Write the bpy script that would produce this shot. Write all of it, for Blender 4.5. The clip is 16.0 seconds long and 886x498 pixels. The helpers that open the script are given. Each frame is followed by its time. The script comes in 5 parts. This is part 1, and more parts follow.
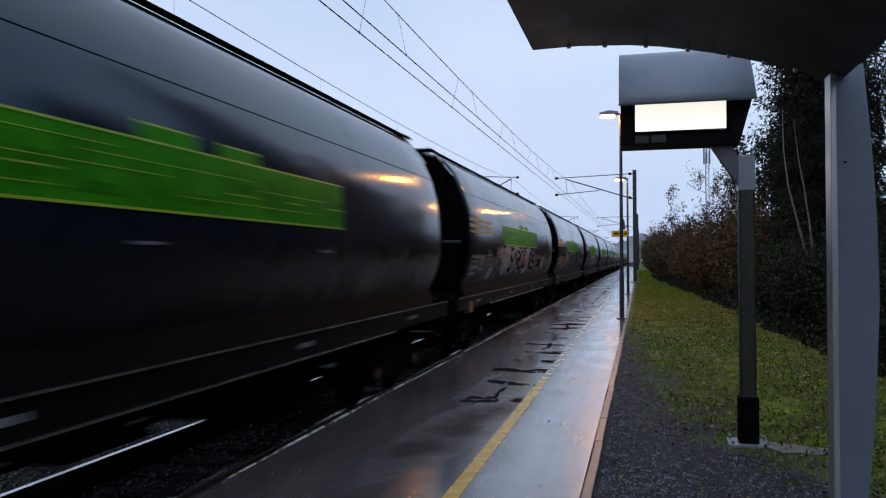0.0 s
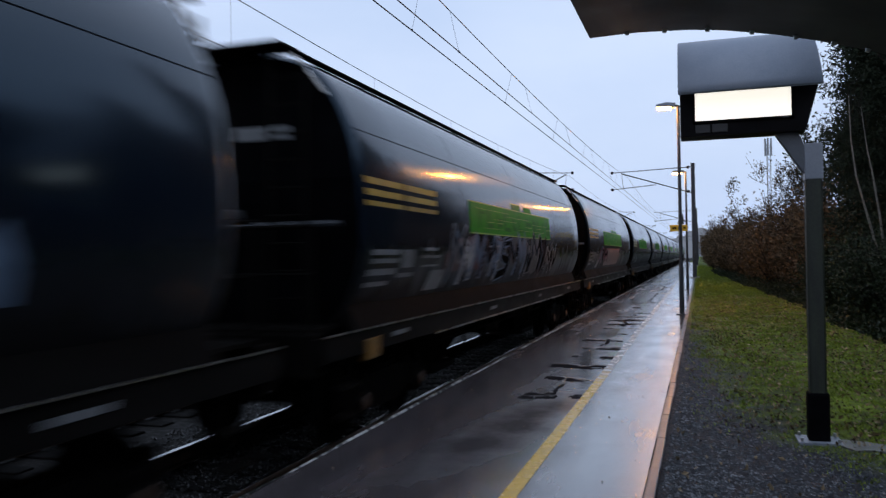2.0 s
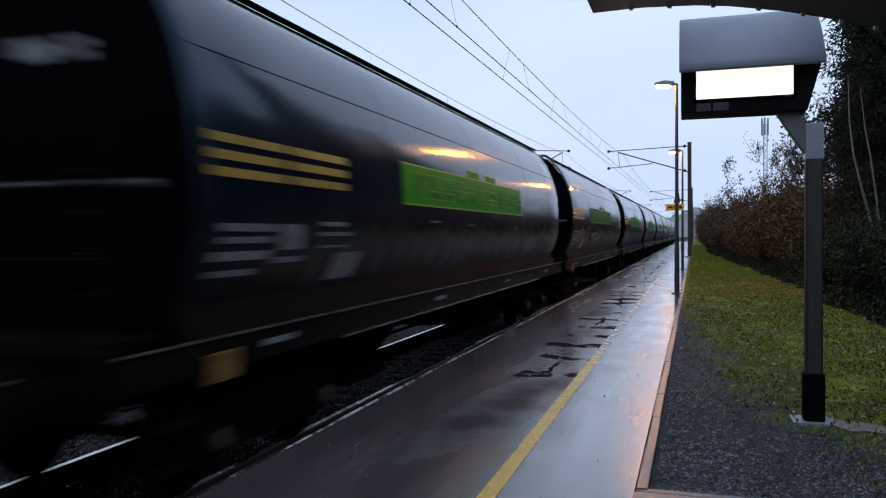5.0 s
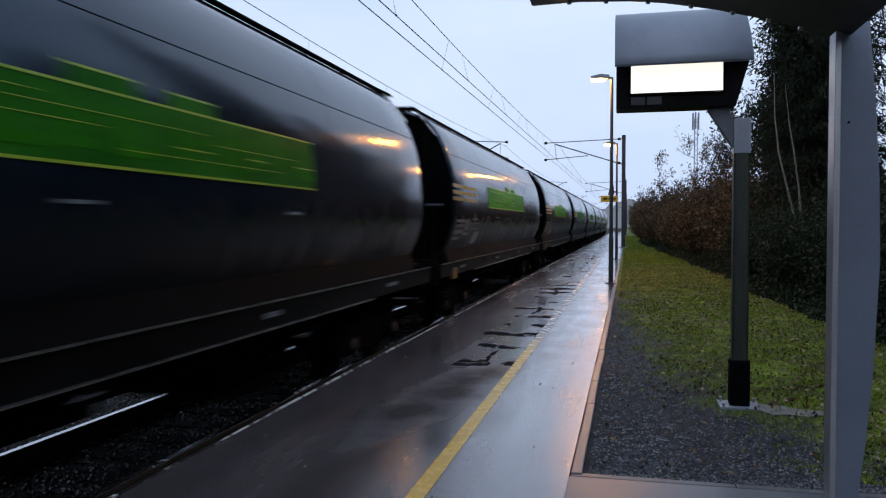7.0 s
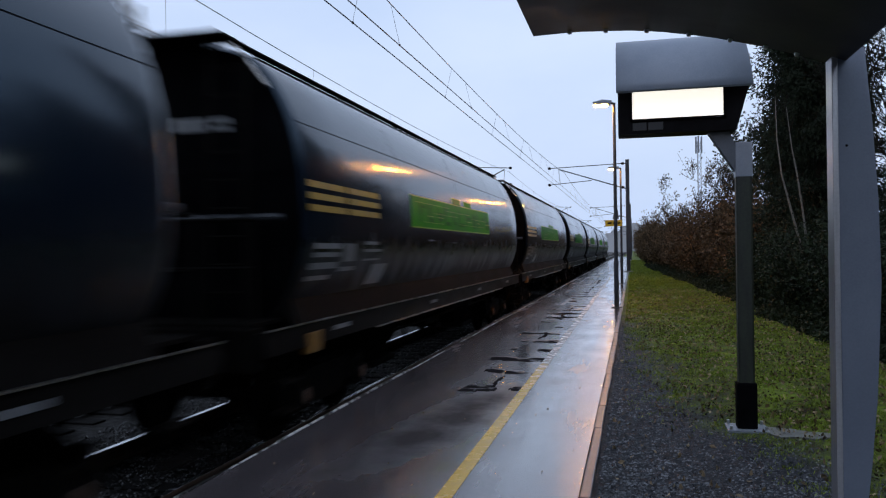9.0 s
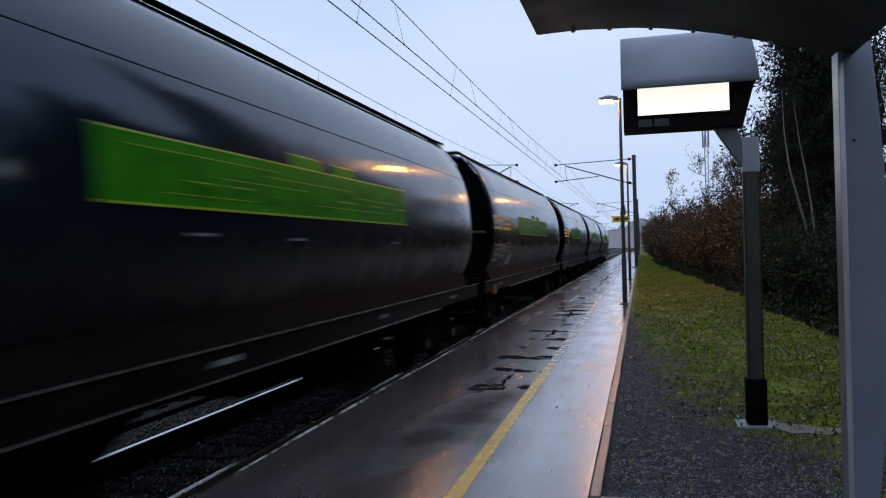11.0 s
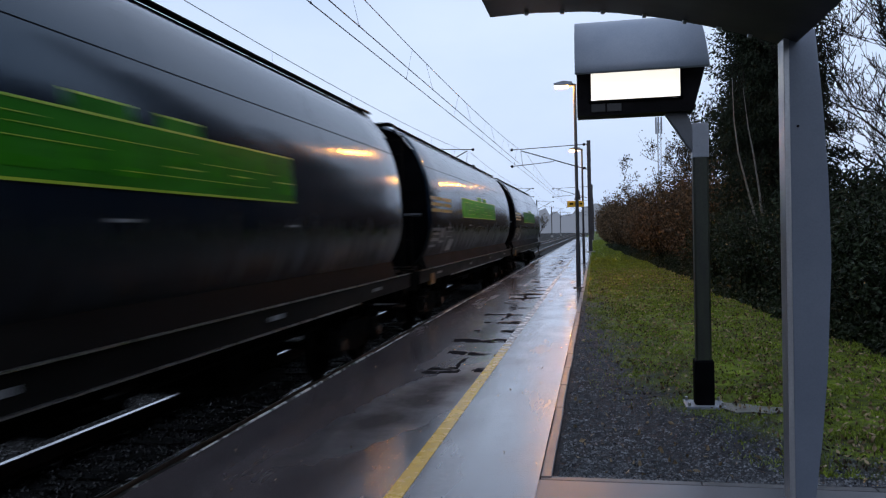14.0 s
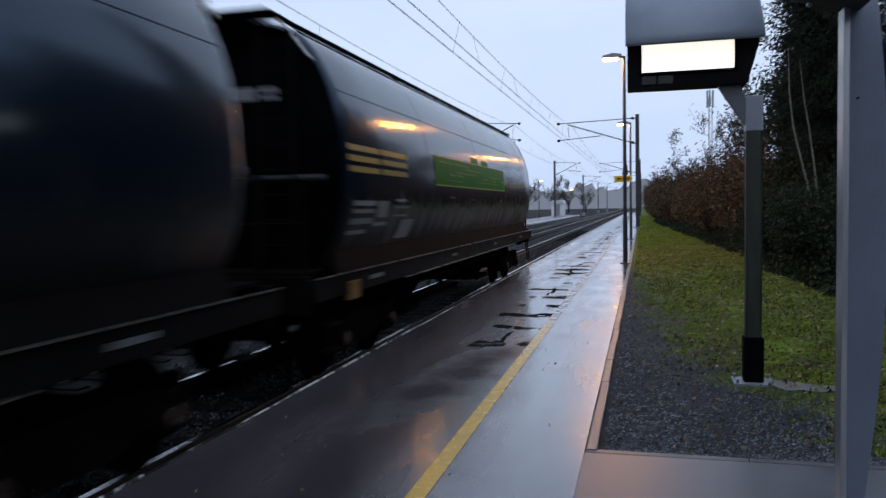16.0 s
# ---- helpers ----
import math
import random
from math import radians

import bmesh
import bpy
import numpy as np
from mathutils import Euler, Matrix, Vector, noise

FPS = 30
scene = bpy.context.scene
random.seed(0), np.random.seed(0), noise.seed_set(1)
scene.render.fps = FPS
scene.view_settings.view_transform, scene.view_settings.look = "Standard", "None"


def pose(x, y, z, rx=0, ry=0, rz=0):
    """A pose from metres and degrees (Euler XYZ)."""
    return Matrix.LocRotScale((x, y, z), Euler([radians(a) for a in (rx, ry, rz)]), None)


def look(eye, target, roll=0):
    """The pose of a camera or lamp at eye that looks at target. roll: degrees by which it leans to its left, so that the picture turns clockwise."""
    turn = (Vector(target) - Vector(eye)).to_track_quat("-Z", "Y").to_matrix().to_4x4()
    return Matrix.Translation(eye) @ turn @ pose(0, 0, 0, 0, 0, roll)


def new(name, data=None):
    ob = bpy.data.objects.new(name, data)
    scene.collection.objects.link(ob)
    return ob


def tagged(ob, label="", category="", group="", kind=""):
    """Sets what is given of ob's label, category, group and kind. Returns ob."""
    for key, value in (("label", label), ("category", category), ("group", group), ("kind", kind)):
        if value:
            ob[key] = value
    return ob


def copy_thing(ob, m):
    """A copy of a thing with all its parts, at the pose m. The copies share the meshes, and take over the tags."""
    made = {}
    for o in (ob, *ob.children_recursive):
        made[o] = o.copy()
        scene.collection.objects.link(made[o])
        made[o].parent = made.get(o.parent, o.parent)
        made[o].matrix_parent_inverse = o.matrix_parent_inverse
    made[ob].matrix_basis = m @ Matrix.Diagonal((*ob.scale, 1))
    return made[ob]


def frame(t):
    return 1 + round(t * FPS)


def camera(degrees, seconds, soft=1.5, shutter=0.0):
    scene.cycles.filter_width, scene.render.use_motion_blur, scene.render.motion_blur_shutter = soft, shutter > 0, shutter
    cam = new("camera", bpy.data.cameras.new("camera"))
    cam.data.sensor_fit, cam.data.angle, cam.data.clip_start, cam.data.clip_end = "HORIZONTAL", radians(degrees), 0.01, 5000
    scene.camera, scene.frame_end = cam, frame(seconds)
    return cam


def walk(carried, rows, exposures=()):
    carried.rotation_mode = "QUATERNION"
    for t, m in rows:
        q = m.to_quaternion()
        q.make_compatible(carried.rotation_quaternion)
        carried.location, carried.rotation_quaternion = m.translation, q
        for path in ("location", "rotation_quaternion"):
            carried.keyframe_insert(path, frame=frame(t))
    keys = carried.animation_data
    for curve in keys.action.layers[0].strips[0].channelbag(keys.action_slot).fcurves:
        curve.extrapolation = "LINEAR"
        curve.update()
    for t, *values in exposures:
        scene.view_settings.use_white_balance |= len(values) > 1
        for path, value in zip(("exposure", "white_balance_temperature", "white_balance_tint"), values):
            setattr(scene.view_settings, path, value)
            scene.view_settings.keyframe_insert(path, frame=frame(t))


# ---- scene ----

cam = camera(59.47, 16.0, soft=1.2, shutter=0.75)
PATH = [
    (0, pose(0.035, -0.016, 1.613, 90.75, 0.25, 14.27)),
    (0.5, pose(0.028, -0.001, 1.599, 90.86, 0.47, 15.03)),
    (1, pose(0.023, -0.000, 1.600, 90.35, 0.02, 16.62)),
    (1.5, pose(0.012, -0.023, 1.605, 89.37, -0.23, 15.86)),
    (2, pose(0.012, 0.007, 1.590, 90.64, 0.93, 18.30)),
    (2.5, pose(0.009, -0.008, 1.611, 91.10, 1.03, 18.81)),
    (3, pose(0.000, 0.007, 1.598, 90.74, 0.67, 19.38)),
    (3.5, pose(-0.001, 0.018, 1.594, 90.01, 0.32, 18.55)),
    (6, pose(-0.028, 0.054, 1.593, 88.55, 0.69, 17.05)),
    (6.5, pose(-0.024, 0.053, 1.596, 88.34, 0.84, 14.22)),
    (7, pose(-0.022, 0.028, 1.592, 88.18, 0.10, 13.38)),
    (7.5, pose(-0.017, 0.014, 1.594, 88.68, -0.13, 13.07)),
    (8, pose(-0.016, -0.011, 1.592, 89.70, 0.34, 12.87)),
    (8.5, pose(-0.014, -0.020, 1.593, 89.71, 0.74, 12.56)),
    (9, pose(-0.013, -0.026, 1.592, 90.12, 0.77, 13.75)),
    (11.5, pose(-0.005, -0.016, 1.608, 89.96, 1.64, 14.21)),
    (12, pose(0.001, -0.012, 1.607, 90.10, 1.50, 11.50)),
    (12.5, pose(0.014, 0.000, 1.603, 89.38, 1.44, 11.07)),
    (13, pose(0.012, 0.005, 1.594, 88.83, 0.21, 10.81)),
    (13.5, pose(0.011, -0.004, 1.598, 88.21, 1.18, 12.06)),
    (14, pose(0.009, -0.006, 1.597, 88.75, 1.41, 11.08)),
    (14.5, pose(0.018, -0.004, 1.603, 89.06, 2.06, 11.69)),
    (15, pose(0.013, -0.016, 1.603, 88.87, 1.94, 12.43)),
    (15.5, pose(0.013, 0.001, 1.597, 88.18, 1.86, 12.95)),
    (16, pose(-0.003, -0.038, 1.588, 86.95, 1.09, 14.39)),
]
walk(cam, PATH, exposures=((0, -0.10), (1.5, -0.08), (3, -0.03), (6, 0.07), (7, 0.05), (9, -0.03), (11.5, -0.08), (12.2, -0.10), (13.4, 0.05), (14.5, 0.05), (16, 0.0)))

# ---- light: overcast dusk after rain ----
world = bpy.data.worlds.new("overcast_sky")
scene.world = world
world.use_nodes = True
wn, wl = world.node_tree.nodes, world.node_tree.links
wn.clear()
w_out, w_bg = wn.new("ShaderNodeOutputWorld"), wn.new("ShaderNodeBackground")
w_sky, w_mix, w_noise, w_ramp, w_map, w_tc = (wn.new("ShaderNodeTexSky"), wn.new("ShaderNodeMix"), wn.new("ShaderNodeTexNoise"),
                                             wn.new("ShaderNodeValToRGB"), wn.new("ShaderNodeMapping"), wn.new("ShaderNodeTexCoord"))
w_sky.sky_type, w_sky.sun_disc, w_sky.sun_elevation, w_sky.sun_rotation = "NISHITA", False, radians(6), radians(200)
w_sky.air_density, w_sky.dust_density = 1.5, 3.0
w_mul = wn.new("ShaderNodeMix")
w_mul.data_type, w_mul.blend_type = "RGBA", "MULTIPLY"
w_mul.inputs[0].default_value = 1.0
w_mul.inputs[7].default_value = (0.12, 0.12, 0.12, 1)
wl.new(w_sky.outputs[0], w_mul.inputs[6])
w_noise.inputs["Scale"].default_value, w_noise.inputs["Detail"].default_value = 2.2, 5.0
w_map.inputs["Scale"].default_value = (1, 1, 2.5)
wl.new(w_tc.outputs["Generated"], w_map.inputs[0])
wl.new(w_map.outputs[0], w_noise.inputs["Vector"])
w_ramp.color_ramp.elements[0].position, w_ramp.color_ramp.elements[1].position = 0.3, 0.75
w_ramp.color_ramp.elements[0].color = (0.58, 0.73, 1.03, 1)
w_ramp.color_ramp.elements[1].color = (0.74, 0.87, 1.14, 1)
wl.new(w_noise.outputs[0], w_ramp.inputs[0])
w_mix.data_type = "RGBA"
w_mix.inputs[0].default_value = 0.9
wl.new(w_mul.outputs[2], w_mix.inputs[6])
wl.new(w_ramp.outputs[0], w_mix.inputs[7])
wl.new(w_mix.outputs[2], w_bg.inputs[0])
w_bg.inputs[1].default_value = 1.05
wl.new(w_bg.outputs[0], w_out.inputs[0])

sun = new("sun", bpy.data.lights.new("sun", "SUN"))
sun.data.energy, sun.data.angle, sun.data.color = 0.12, radians(60), (0.95, 0.97, 1.0)
sun.matrix_world = look((0, -20, 40), (0, 0, 0))

LAMPS = [(-0.45, 21.3, 5.5), (-0.5, 35.7, 5.2)]
for lx, ly, lz in LAMPS:
    glow = new("lamp_light", bpy.data.lights.new("lamp_light", "SPOT"))
    glow.data.energy, glow.data.color, glow.data.shadow_soft_size = 340, (1.0, 0.38, 0.05), 0.10
    glow.data.spot_size, glow.data.spot_blend = radians(150), 0.6
    glow.matrix_world = look((lx - 0.36, ly, lz - 0.09), (lx - 0.9, ly - 0.6, 0))


# ---- materials ----
def nodes_of(name):
    m = bpy.data.materials.new(name)
    m.use_nodes = True
    nt = m.node_tree
    return m, nt, nt.nodes["Principled BSDF"]


def noise_node(nt, scale, detail=4.0, rough=0.55, vec=None, stretch=None):
    n = nt.nodes.new("ShaderNodeTexNoise")
    n.inputs["Scale"].default_value, n.inputs["Detail"].default_value, n.inputs["Roughness"].default_value = scale, detail, rough
    if vec is None:
        tc = nt.nodes.new("ShaderNodeTexCoord")
        vec = tc.outputs["Object"]
    if stretch:
        mp = nt.nodes.new("ShaderNodeMapping")
        mp.inputs["Scale"].default_value = stretch
        nt.links.new(vec, mp.inputs[0])
        vec = mp.outputs[0]
    nt.links.new(vec, n.inputs["Vector"])
    return n.outputs["Fac"]


def ramp_node(nt, fac, stops):
    r = nt.nodes.new("ShaderNodeValToRGB")
    e = r.color_ramp.elements
    while len(e) < len(stops):
        e.new(0.5)
    for el, (p, c) in zip(e, stops):
        el.position = p
        el.color = (*c, 1) if not isinstance(c, (int, float)) else (c, c, c, 1)
    nt.links.new(fac, r.inputs[0])
    return r.outputs[0]


def math_node(nt, op, a, b=None, clamp=False):
    n = nt.nodes.new("ShaderNodeMath")
    n.operation, n.use_clamp = op, clamp
    for i, v in enumerate((a, b)):
        if v is None:
            continue
        if isinstance(v, (int, float)):
            n.inputs[i].default_value = v
        else:
            nt.links.new(v, n.inputs[i])
    return n.outputs[0]


def mix_node(nt, fac, a, b, blend="MIX"):
    n = nt.nodes.new("ShaderNodeMix")
    n.data_type, n.blend_type = "RGBA", blend
    for i, v in ((0, fac), (6, a), (7, b)):
        if isinstance(v, (int, float)):
            n.inputs[i].default_value = v
        elif isinstance(v, tuple):
            n.inputs[i].default_value = (*v, 1)
        else:
            nt.links.new(v, n.inputs[i])
    return n.outputs[2]


def bump_node(nt, bsdf, height, strength=0.3, distance=0.01):
    b = nt.nodes.new("ShaderNodeBump")
    b.inputs["Strength"].default_value, b.inputs["Distance"].default_value = strength, distance
    nt.links.new(height, b.inputs["Height"])
    nt.links.new(b.outputs[0], bsdf.inputs["Normal"])


def surface(name, dark, light, scale=6.0, rough=(0.5, 0.7), metal=0.0, fine=60.0, bump=0.15, dist=0.004, vary=0.0, stretch=None, coat=0.0, spec=0.5):
    """Two colours mixed by stains and grain, with roughness that follows them."""
    m, nt, b = nodes_of(name)
    big = noise_node(nt, scale, 5.0, 0.6, stretch=stretch)
    small = noise_node(nt, fine, 3.0, 0.6)
    f = math_node(nt, "ADD", math_node(nt, "MULTIPLY", big, 0.7), math_node(nt, "MULTIPLY", small, 0.3))
    col = ramp_node(nt, f, [(0.35, dark), (0.65, light)])
    if vary:
        oi = nt.nodes.new("ShaderNodeObjectInfo")
        v = math_node(nt, "ADD", math_node(nt, "MULTIPLY", oi.outputs["Random"], vary * 2), 1 - vary)
        col = mix_node(nt, 1.0, col, v, "MULTIPLY")
    nt.links.new(col, b.inputs["Base Color"])
    nt.links.new(ramp_node(nt, big, [(0.3, rough[0]), (0.7, rough[1])]), b.inputs["Roughness"])
    b.inputs["Specular IOR Level"].default_value = spec
    if spec < 0.25:
        b.inputs["IOR"].default_value = 1.15
    b.inputs["Metallic"].default_value = metal
    b.inputs["Coat Weight"].default_value = coat
    b.inputs["Coat Roughness"].default_value = 0.12
    if bump:
        bump_node(nt, b, small, bump, dist)
    return m


def glowing(name, colour, strength):
    m, nt, b = nodes_of(name)
    b.inputs["Base Color"].default_value = (*colour, 1)
    b.inputs["Emission Color"].default_value = (*colour, 1)
    b.inputs["Emission Strength"].default_value = strength
    return m


def leafy(name, dark, light, rough=0.5, spec=0.15, stops=(0.15, 0.85)):
    """Foliage: every leaf its own shade."""
    m, nt, b = nodes_of(name)
    g = nt.nodes.new("ShaderNodeNewGeometry")
    big = noise_node(nt, 0.8, 3.0)
    f = math_node(nt, "ADD", math_node(nt, "MULTIPLY", g.outputs["Random Per Island"], 0.6), math_node(nt, "MULTIPLY", big, 0.5))
    nt.links.new(ramp_node(nt, f, [(stops[0], dark), (stops[1], light)]), b.inputs["Base Color"])
    b.inputs["Roughness"].default_value = rough
    b.inputs["Specular IOR Level"].default_value = spec
    return m


def platform_material():
    """Wet asphalt: a film of water with drained, rough, dark patches."""
    m, nt, b = nodes_of("wet_asphalt")
    tc = nt.nodes.new("ShaderNodeTexCoord")
    obj = tc.outputs["Object"]
    sep = nt.nodes.new("ShaderNodeSeparateXYZ")
    nt.links.new(obj, sep.inputs[0])
    X, Y = sep.outputs[0], sep.outputs[1]
    wob = noise_node(nt, 1.3, 4.0, 0.6, obj)
    wob2 = noise_node(nt, 0.35, 3.0, 0.5, obj)
    fine = noise_node(nt, 140.0, 2.0, 0.6, obj)
    grit = noise_node(nt, 22.0, 4.0, 0.6, obj)
    streak = noise_node(nt, 1.0, 4.0, 0.6, obj, stretch=(2.2, 0.35, 1))
    # drained cross joints, about a metre apart, between the two wheel-worn strips
    yy = math_node(nt, "ADD", Y, math_node(nt, "MULTIPLY", wob, 1.3))
    fr = math_node(nt, "FRACT", math_node(nt, "MULTIPLY", yy, 0.86))
    bars = ramp_node(nt, math_node(nt, "SUBTRACT", fr, math_node(nt, "MULTIPLY", streak, 0.35)), [(0.0, 1.0), (0.11, 0.0)])
    xl = math_node(nt, "ADD", X, math_node(nt, "MULTIPLY", math_node(nt, "SUBTRACT", wob2, 0.5), 0.9))
    inx = math_node(nt, "MULTIPLY", math_node(nt, "GREATER_THAN", xl, -2.0), math_node(nt, "LESS_THAN", X, -1.28))
    iny = math_node(nt, "MULTIPLY", math_node(nt, "GREATER_THAN", Y, 8.0), math_node(nt, "GREATER_THAN", math_node(nt, "ADD", math_node(nt, "MULTIPLY", wob2, 0.5), math_node(nt, "MULTIPLY", streak, 0.5)), 0.46))
    bars = math_node(nt, "MULTIPLY", bars, math_node(nt, "MULTIPLY", inx, iny))
    xs = math_node(nt, "ADD", X, math_node(nt, "MULTIPLY", math_node(nt, "SUBTRACT", wob, 0.5), 0.35))
    spine = math_node(nt, "LESS_THAN", math_node(nt, "ABSOLUTE", math_node(nt, "ADD", xs, 1.62)), 0.035)
    spine = math_node(nt, "MULTIPLY", spine, math_node(nt, "MULTIPLY", iny, math_node(nt, "GREATER_THAN", streak, 0.52)))
    # one broad drained hollow nearer the shelter
    dx = math_node(nt, "DIVIDE", math_node(nt, "SUBTRACT", math_node(nt, "ADD", X, 1.70), math_node(nt, "MULTIPLY", math_node(nt, "SUBTRACT", Y, 7.1), 0.17)), 0.48)
    dy = math_node(nt, "DIVIDE", math_node(nt, "SUBTRACT", Y, 7.1), 2.4)
    rad = math_node(nt, "ADD", math_node(nt, "MULTIPLY", dx, dx), math_node(nt, "MULTIPLY", dy, dy))
    rad = math_node(nt, "ADD", rad, math_node(nt, "MULTIPLY", math_node(nt, "SUBTRACT", wob, 0.5), 1.5))
    hollow = ramp_node(nt, rad, [(0.0, 1.0), (1.0, 0.0)])
    dry = math_node(nt, "MAXIMUM", math_node(nt, "MAXIMUM", bars, spine), math_node(nt, "MULTIPLY", hollow, 0.85))
    # colour: weathered grey-brown asphalt
    f = math_node(nt, "ADD", math_node(nt, "MULTIPLY", grit, 0.5), math_node(nt, "MULTIPLY", streak, 0.5))
    col = ramp_node(nt, f, [(0.3, (0.030, 0.027, 0.029)), (0.7, (0.095, 0.080, 0.083))])
    col = mix_node(nt, math_node(nt, "MULTIPLY", dry, 0.9), col, (0.012, 0.011, 0.012))
    nt.links.new(col, b.inputs["Base Color"])
    film = ramp_node(nt, streak, [(0.35, 0.13), (0.65, 0.30)])
    rough = math_node(nt, "ADD", film, math_node(nt, "MULTIPLY", dry, 0.45), True)
    nt.links.new(rough, b.inputs["Roughness"])
    # the strip beyond the yellow line holds the smoothest film of water
    shine = ramp_node(nt, math_node(nt, "ADD", math_node(nt, "ADD", X, 1.75), math_node(nt, "MULTIPLY", math_node(nt, "SUBTRACT", wob2, 0.5), 0.8)), [(0.15, 0.35), (0.85, 0.80)])
    nt.links.new(math_node(nt, "MULTIPLY", math_node(nt, "SUBTRACT", 1.0, dry, True), shine), b.inputs["Coat Weight"])
    nt.links.new(math_node(nt, "MULTIPLY", math_node(nt, "SUBTRACT", 1.0, dry, True), 0.5), b.inputs["Specular IOR Level"])
    nt.links.new(ramp_node(nt, wob, [(0.35, 0.07), (0.65, 0.24)]), b.inputs["Coat Roughness"])
    b.inputs["Coat IOR"].default_value = 1.5
    h = math_node(nt, "ADD", math_node(nt, "MULTIPLY", fine, 0.5), math_node(nt, "MULTIPLY", grit, 0.6))
    bump_node(nt, b, h, 0.08, 0.004)
    return m


def ground_material():
    """Gravel by the path, then mossy turf, ballast in the cutting of the tracks."""
    m, nt, b = nodes_of("ground_soil")
    tc = nt.nodes.new("ShaderNodeTexCoord")
    obj = tc.outputs["Object"]
    sep = nt.nodes.new("ShaderNodeSeparateXYZ")
    nt.links.new(obj, sep.inputs[0])
    X, Y = sep.outputs[0], sep.outputs[1]
    n1 = noise_node(nt, 1.6, 5.0, 0.65, obj)
    n2 = noise_node(nt, 45.0, 3.0, 0.6, obj)
    n3 = noise_node(nt, 9.0, 4.0, 0.6, obj)
    # the gravel fades into turf away from the kerb and from the shelter
    g = math_node(nt, "SUBTRACT", math_node(nt, "ADD", math_node(nt, "MULTIPLY", X, 1.1), math_node(nt, "MULTIPLY", Y, 0.085)), 1.45)
    near = math_node(nt, "MAXIMUM", math_node(nt, "SUBTRACT", 7.6, Y), 0.0)
    g = math_node(nt, "SUBTRACT", g, math_node(nt, "MULTIPLY", near, 0.45))
    g = math_node(nt, "ADD", g, math_node(nt, "MULTIPLY", math_node(nt, "SUBTRACT", n1, 0.5), 1.3))
    turf = ramp_node(nt, math_node(nt, "ADD", g, 0.5), [(0.1, 0.0), (0.9, 1.0)])
    grit = ramp_node(nt, n2, [(0.3, (0.010, 0.011, 0.013)), (0.55, (0.03, 0.031, 0.034)), (0.75, (0.10, 0.10, 0.105))])
    green = ramp_node(nt, math_node(nt, "ADD", math_node(nt, "MULTIPLY", n3, 0.5), math_node(nt, "MULTIPLY", n1, 0.5)),
                      [(0.37, (0.016, 0.014, 0.009)), (0.48, (0.06, 0.075, 0.015)), (0.62, (0.155, 0.21, 0.024))])
    col = mix_node(nt, turf, grit, green)
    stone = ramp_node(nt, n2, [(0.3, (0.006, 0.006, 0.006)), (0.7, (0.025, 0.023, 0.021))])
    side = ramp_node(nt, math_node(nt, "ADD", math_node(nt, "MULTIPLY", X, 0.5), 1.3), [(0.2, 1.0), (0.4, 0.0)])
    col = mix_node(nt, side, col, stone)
    nt.links.new(col, b.inputs["Base Color"])
    nt.links.new(ramp_node(nt, n3, [(0.3, 0.45), (0.7, 0.85)]), b.inputs["Roughness"])
    b.inputs["Specular IOR Level"].default_value = 0.3
    b.inputs["IOR"].default_value = 1.12
    bump_node(nt, b, math_node(nt, "ADD", n2, n3), 0.6, 0.02)
    return m


def yellow_material():
    m, nt, b = nodes_of("worn_yellow_to_pale_paint")
    n1 = noise_node(nt, 5.0, 5.0, 0.65)
    n2 = noise_node(nt, 70.0, 3.0, 0.6)
    f = math_node(nt, "ADD", math_node(nt, "MULTIPLY", n1, 0.6), math_node(nt, "MULTIPLY", n2, 0.4))
    tc = nt.nodes.new("ShaderNodeTexCoord")
    sep = nt.nodes.new("ShaderNodeSeparateXYZ")
    nt.links.new(tc.outputs["Object"], sep.inputs[0])
    # past about nine metres the yellow goes over to pale grey
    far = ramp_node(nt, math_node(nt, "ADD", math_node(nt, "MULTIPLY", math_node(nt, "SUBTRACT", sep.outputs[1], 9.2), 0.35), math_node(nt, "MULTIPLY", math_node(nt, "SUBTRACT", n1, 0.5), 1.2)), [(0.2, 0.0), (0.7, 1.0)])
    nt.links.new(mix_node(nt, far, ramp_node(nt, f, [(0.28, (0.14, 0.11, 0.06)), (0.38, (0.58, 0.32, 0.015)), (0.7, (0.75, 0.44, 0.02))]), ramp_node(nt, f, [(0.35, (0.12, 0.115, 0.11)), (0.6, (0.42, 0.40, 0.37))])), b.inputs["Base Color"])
    nt.links.new(ramp_node(nt, n1, [(0.3, 0.16), (0.7, 0.35)]), b.inputs["Roughness"])
    bump_node(nt, b, n2, 0.15, 0.002)
    return m


def nose_material():
    """Dark wet edge with patches of old white paint left on it."""
    m, nt, b = nodes_of("worn_light_edge")
    n1 = noise_node(nt, 3.2, 5.0, 0.65)
    n2 = noise_node(nt, 60.0, 3.0, 0.6)
    oi = nt.nodes.new("ShaderNodeObjectInfo")
    f = math_node(nt, "ADD", math_node(nt, "ADD", n1, math_node(nt, "MULTIPLY", n2, 0.15)), math_node(nt, "MULTIPLY", oi.outputs["Random"], 0.16))
    nt.links.new(ramp_node(nt, f, [(0.62, (0.012, 0.012, 0.012)), (0.70, (0.58, 0.57, 0.55))]), b.inputs["Base Color"])
    b.inputs["Roughness"].default_value = 0.5
    b.inputs["Specular IOR Level"].default_value = 0.2
    bump_node(nt, b, n2, 0.3, 0.004)
    return m


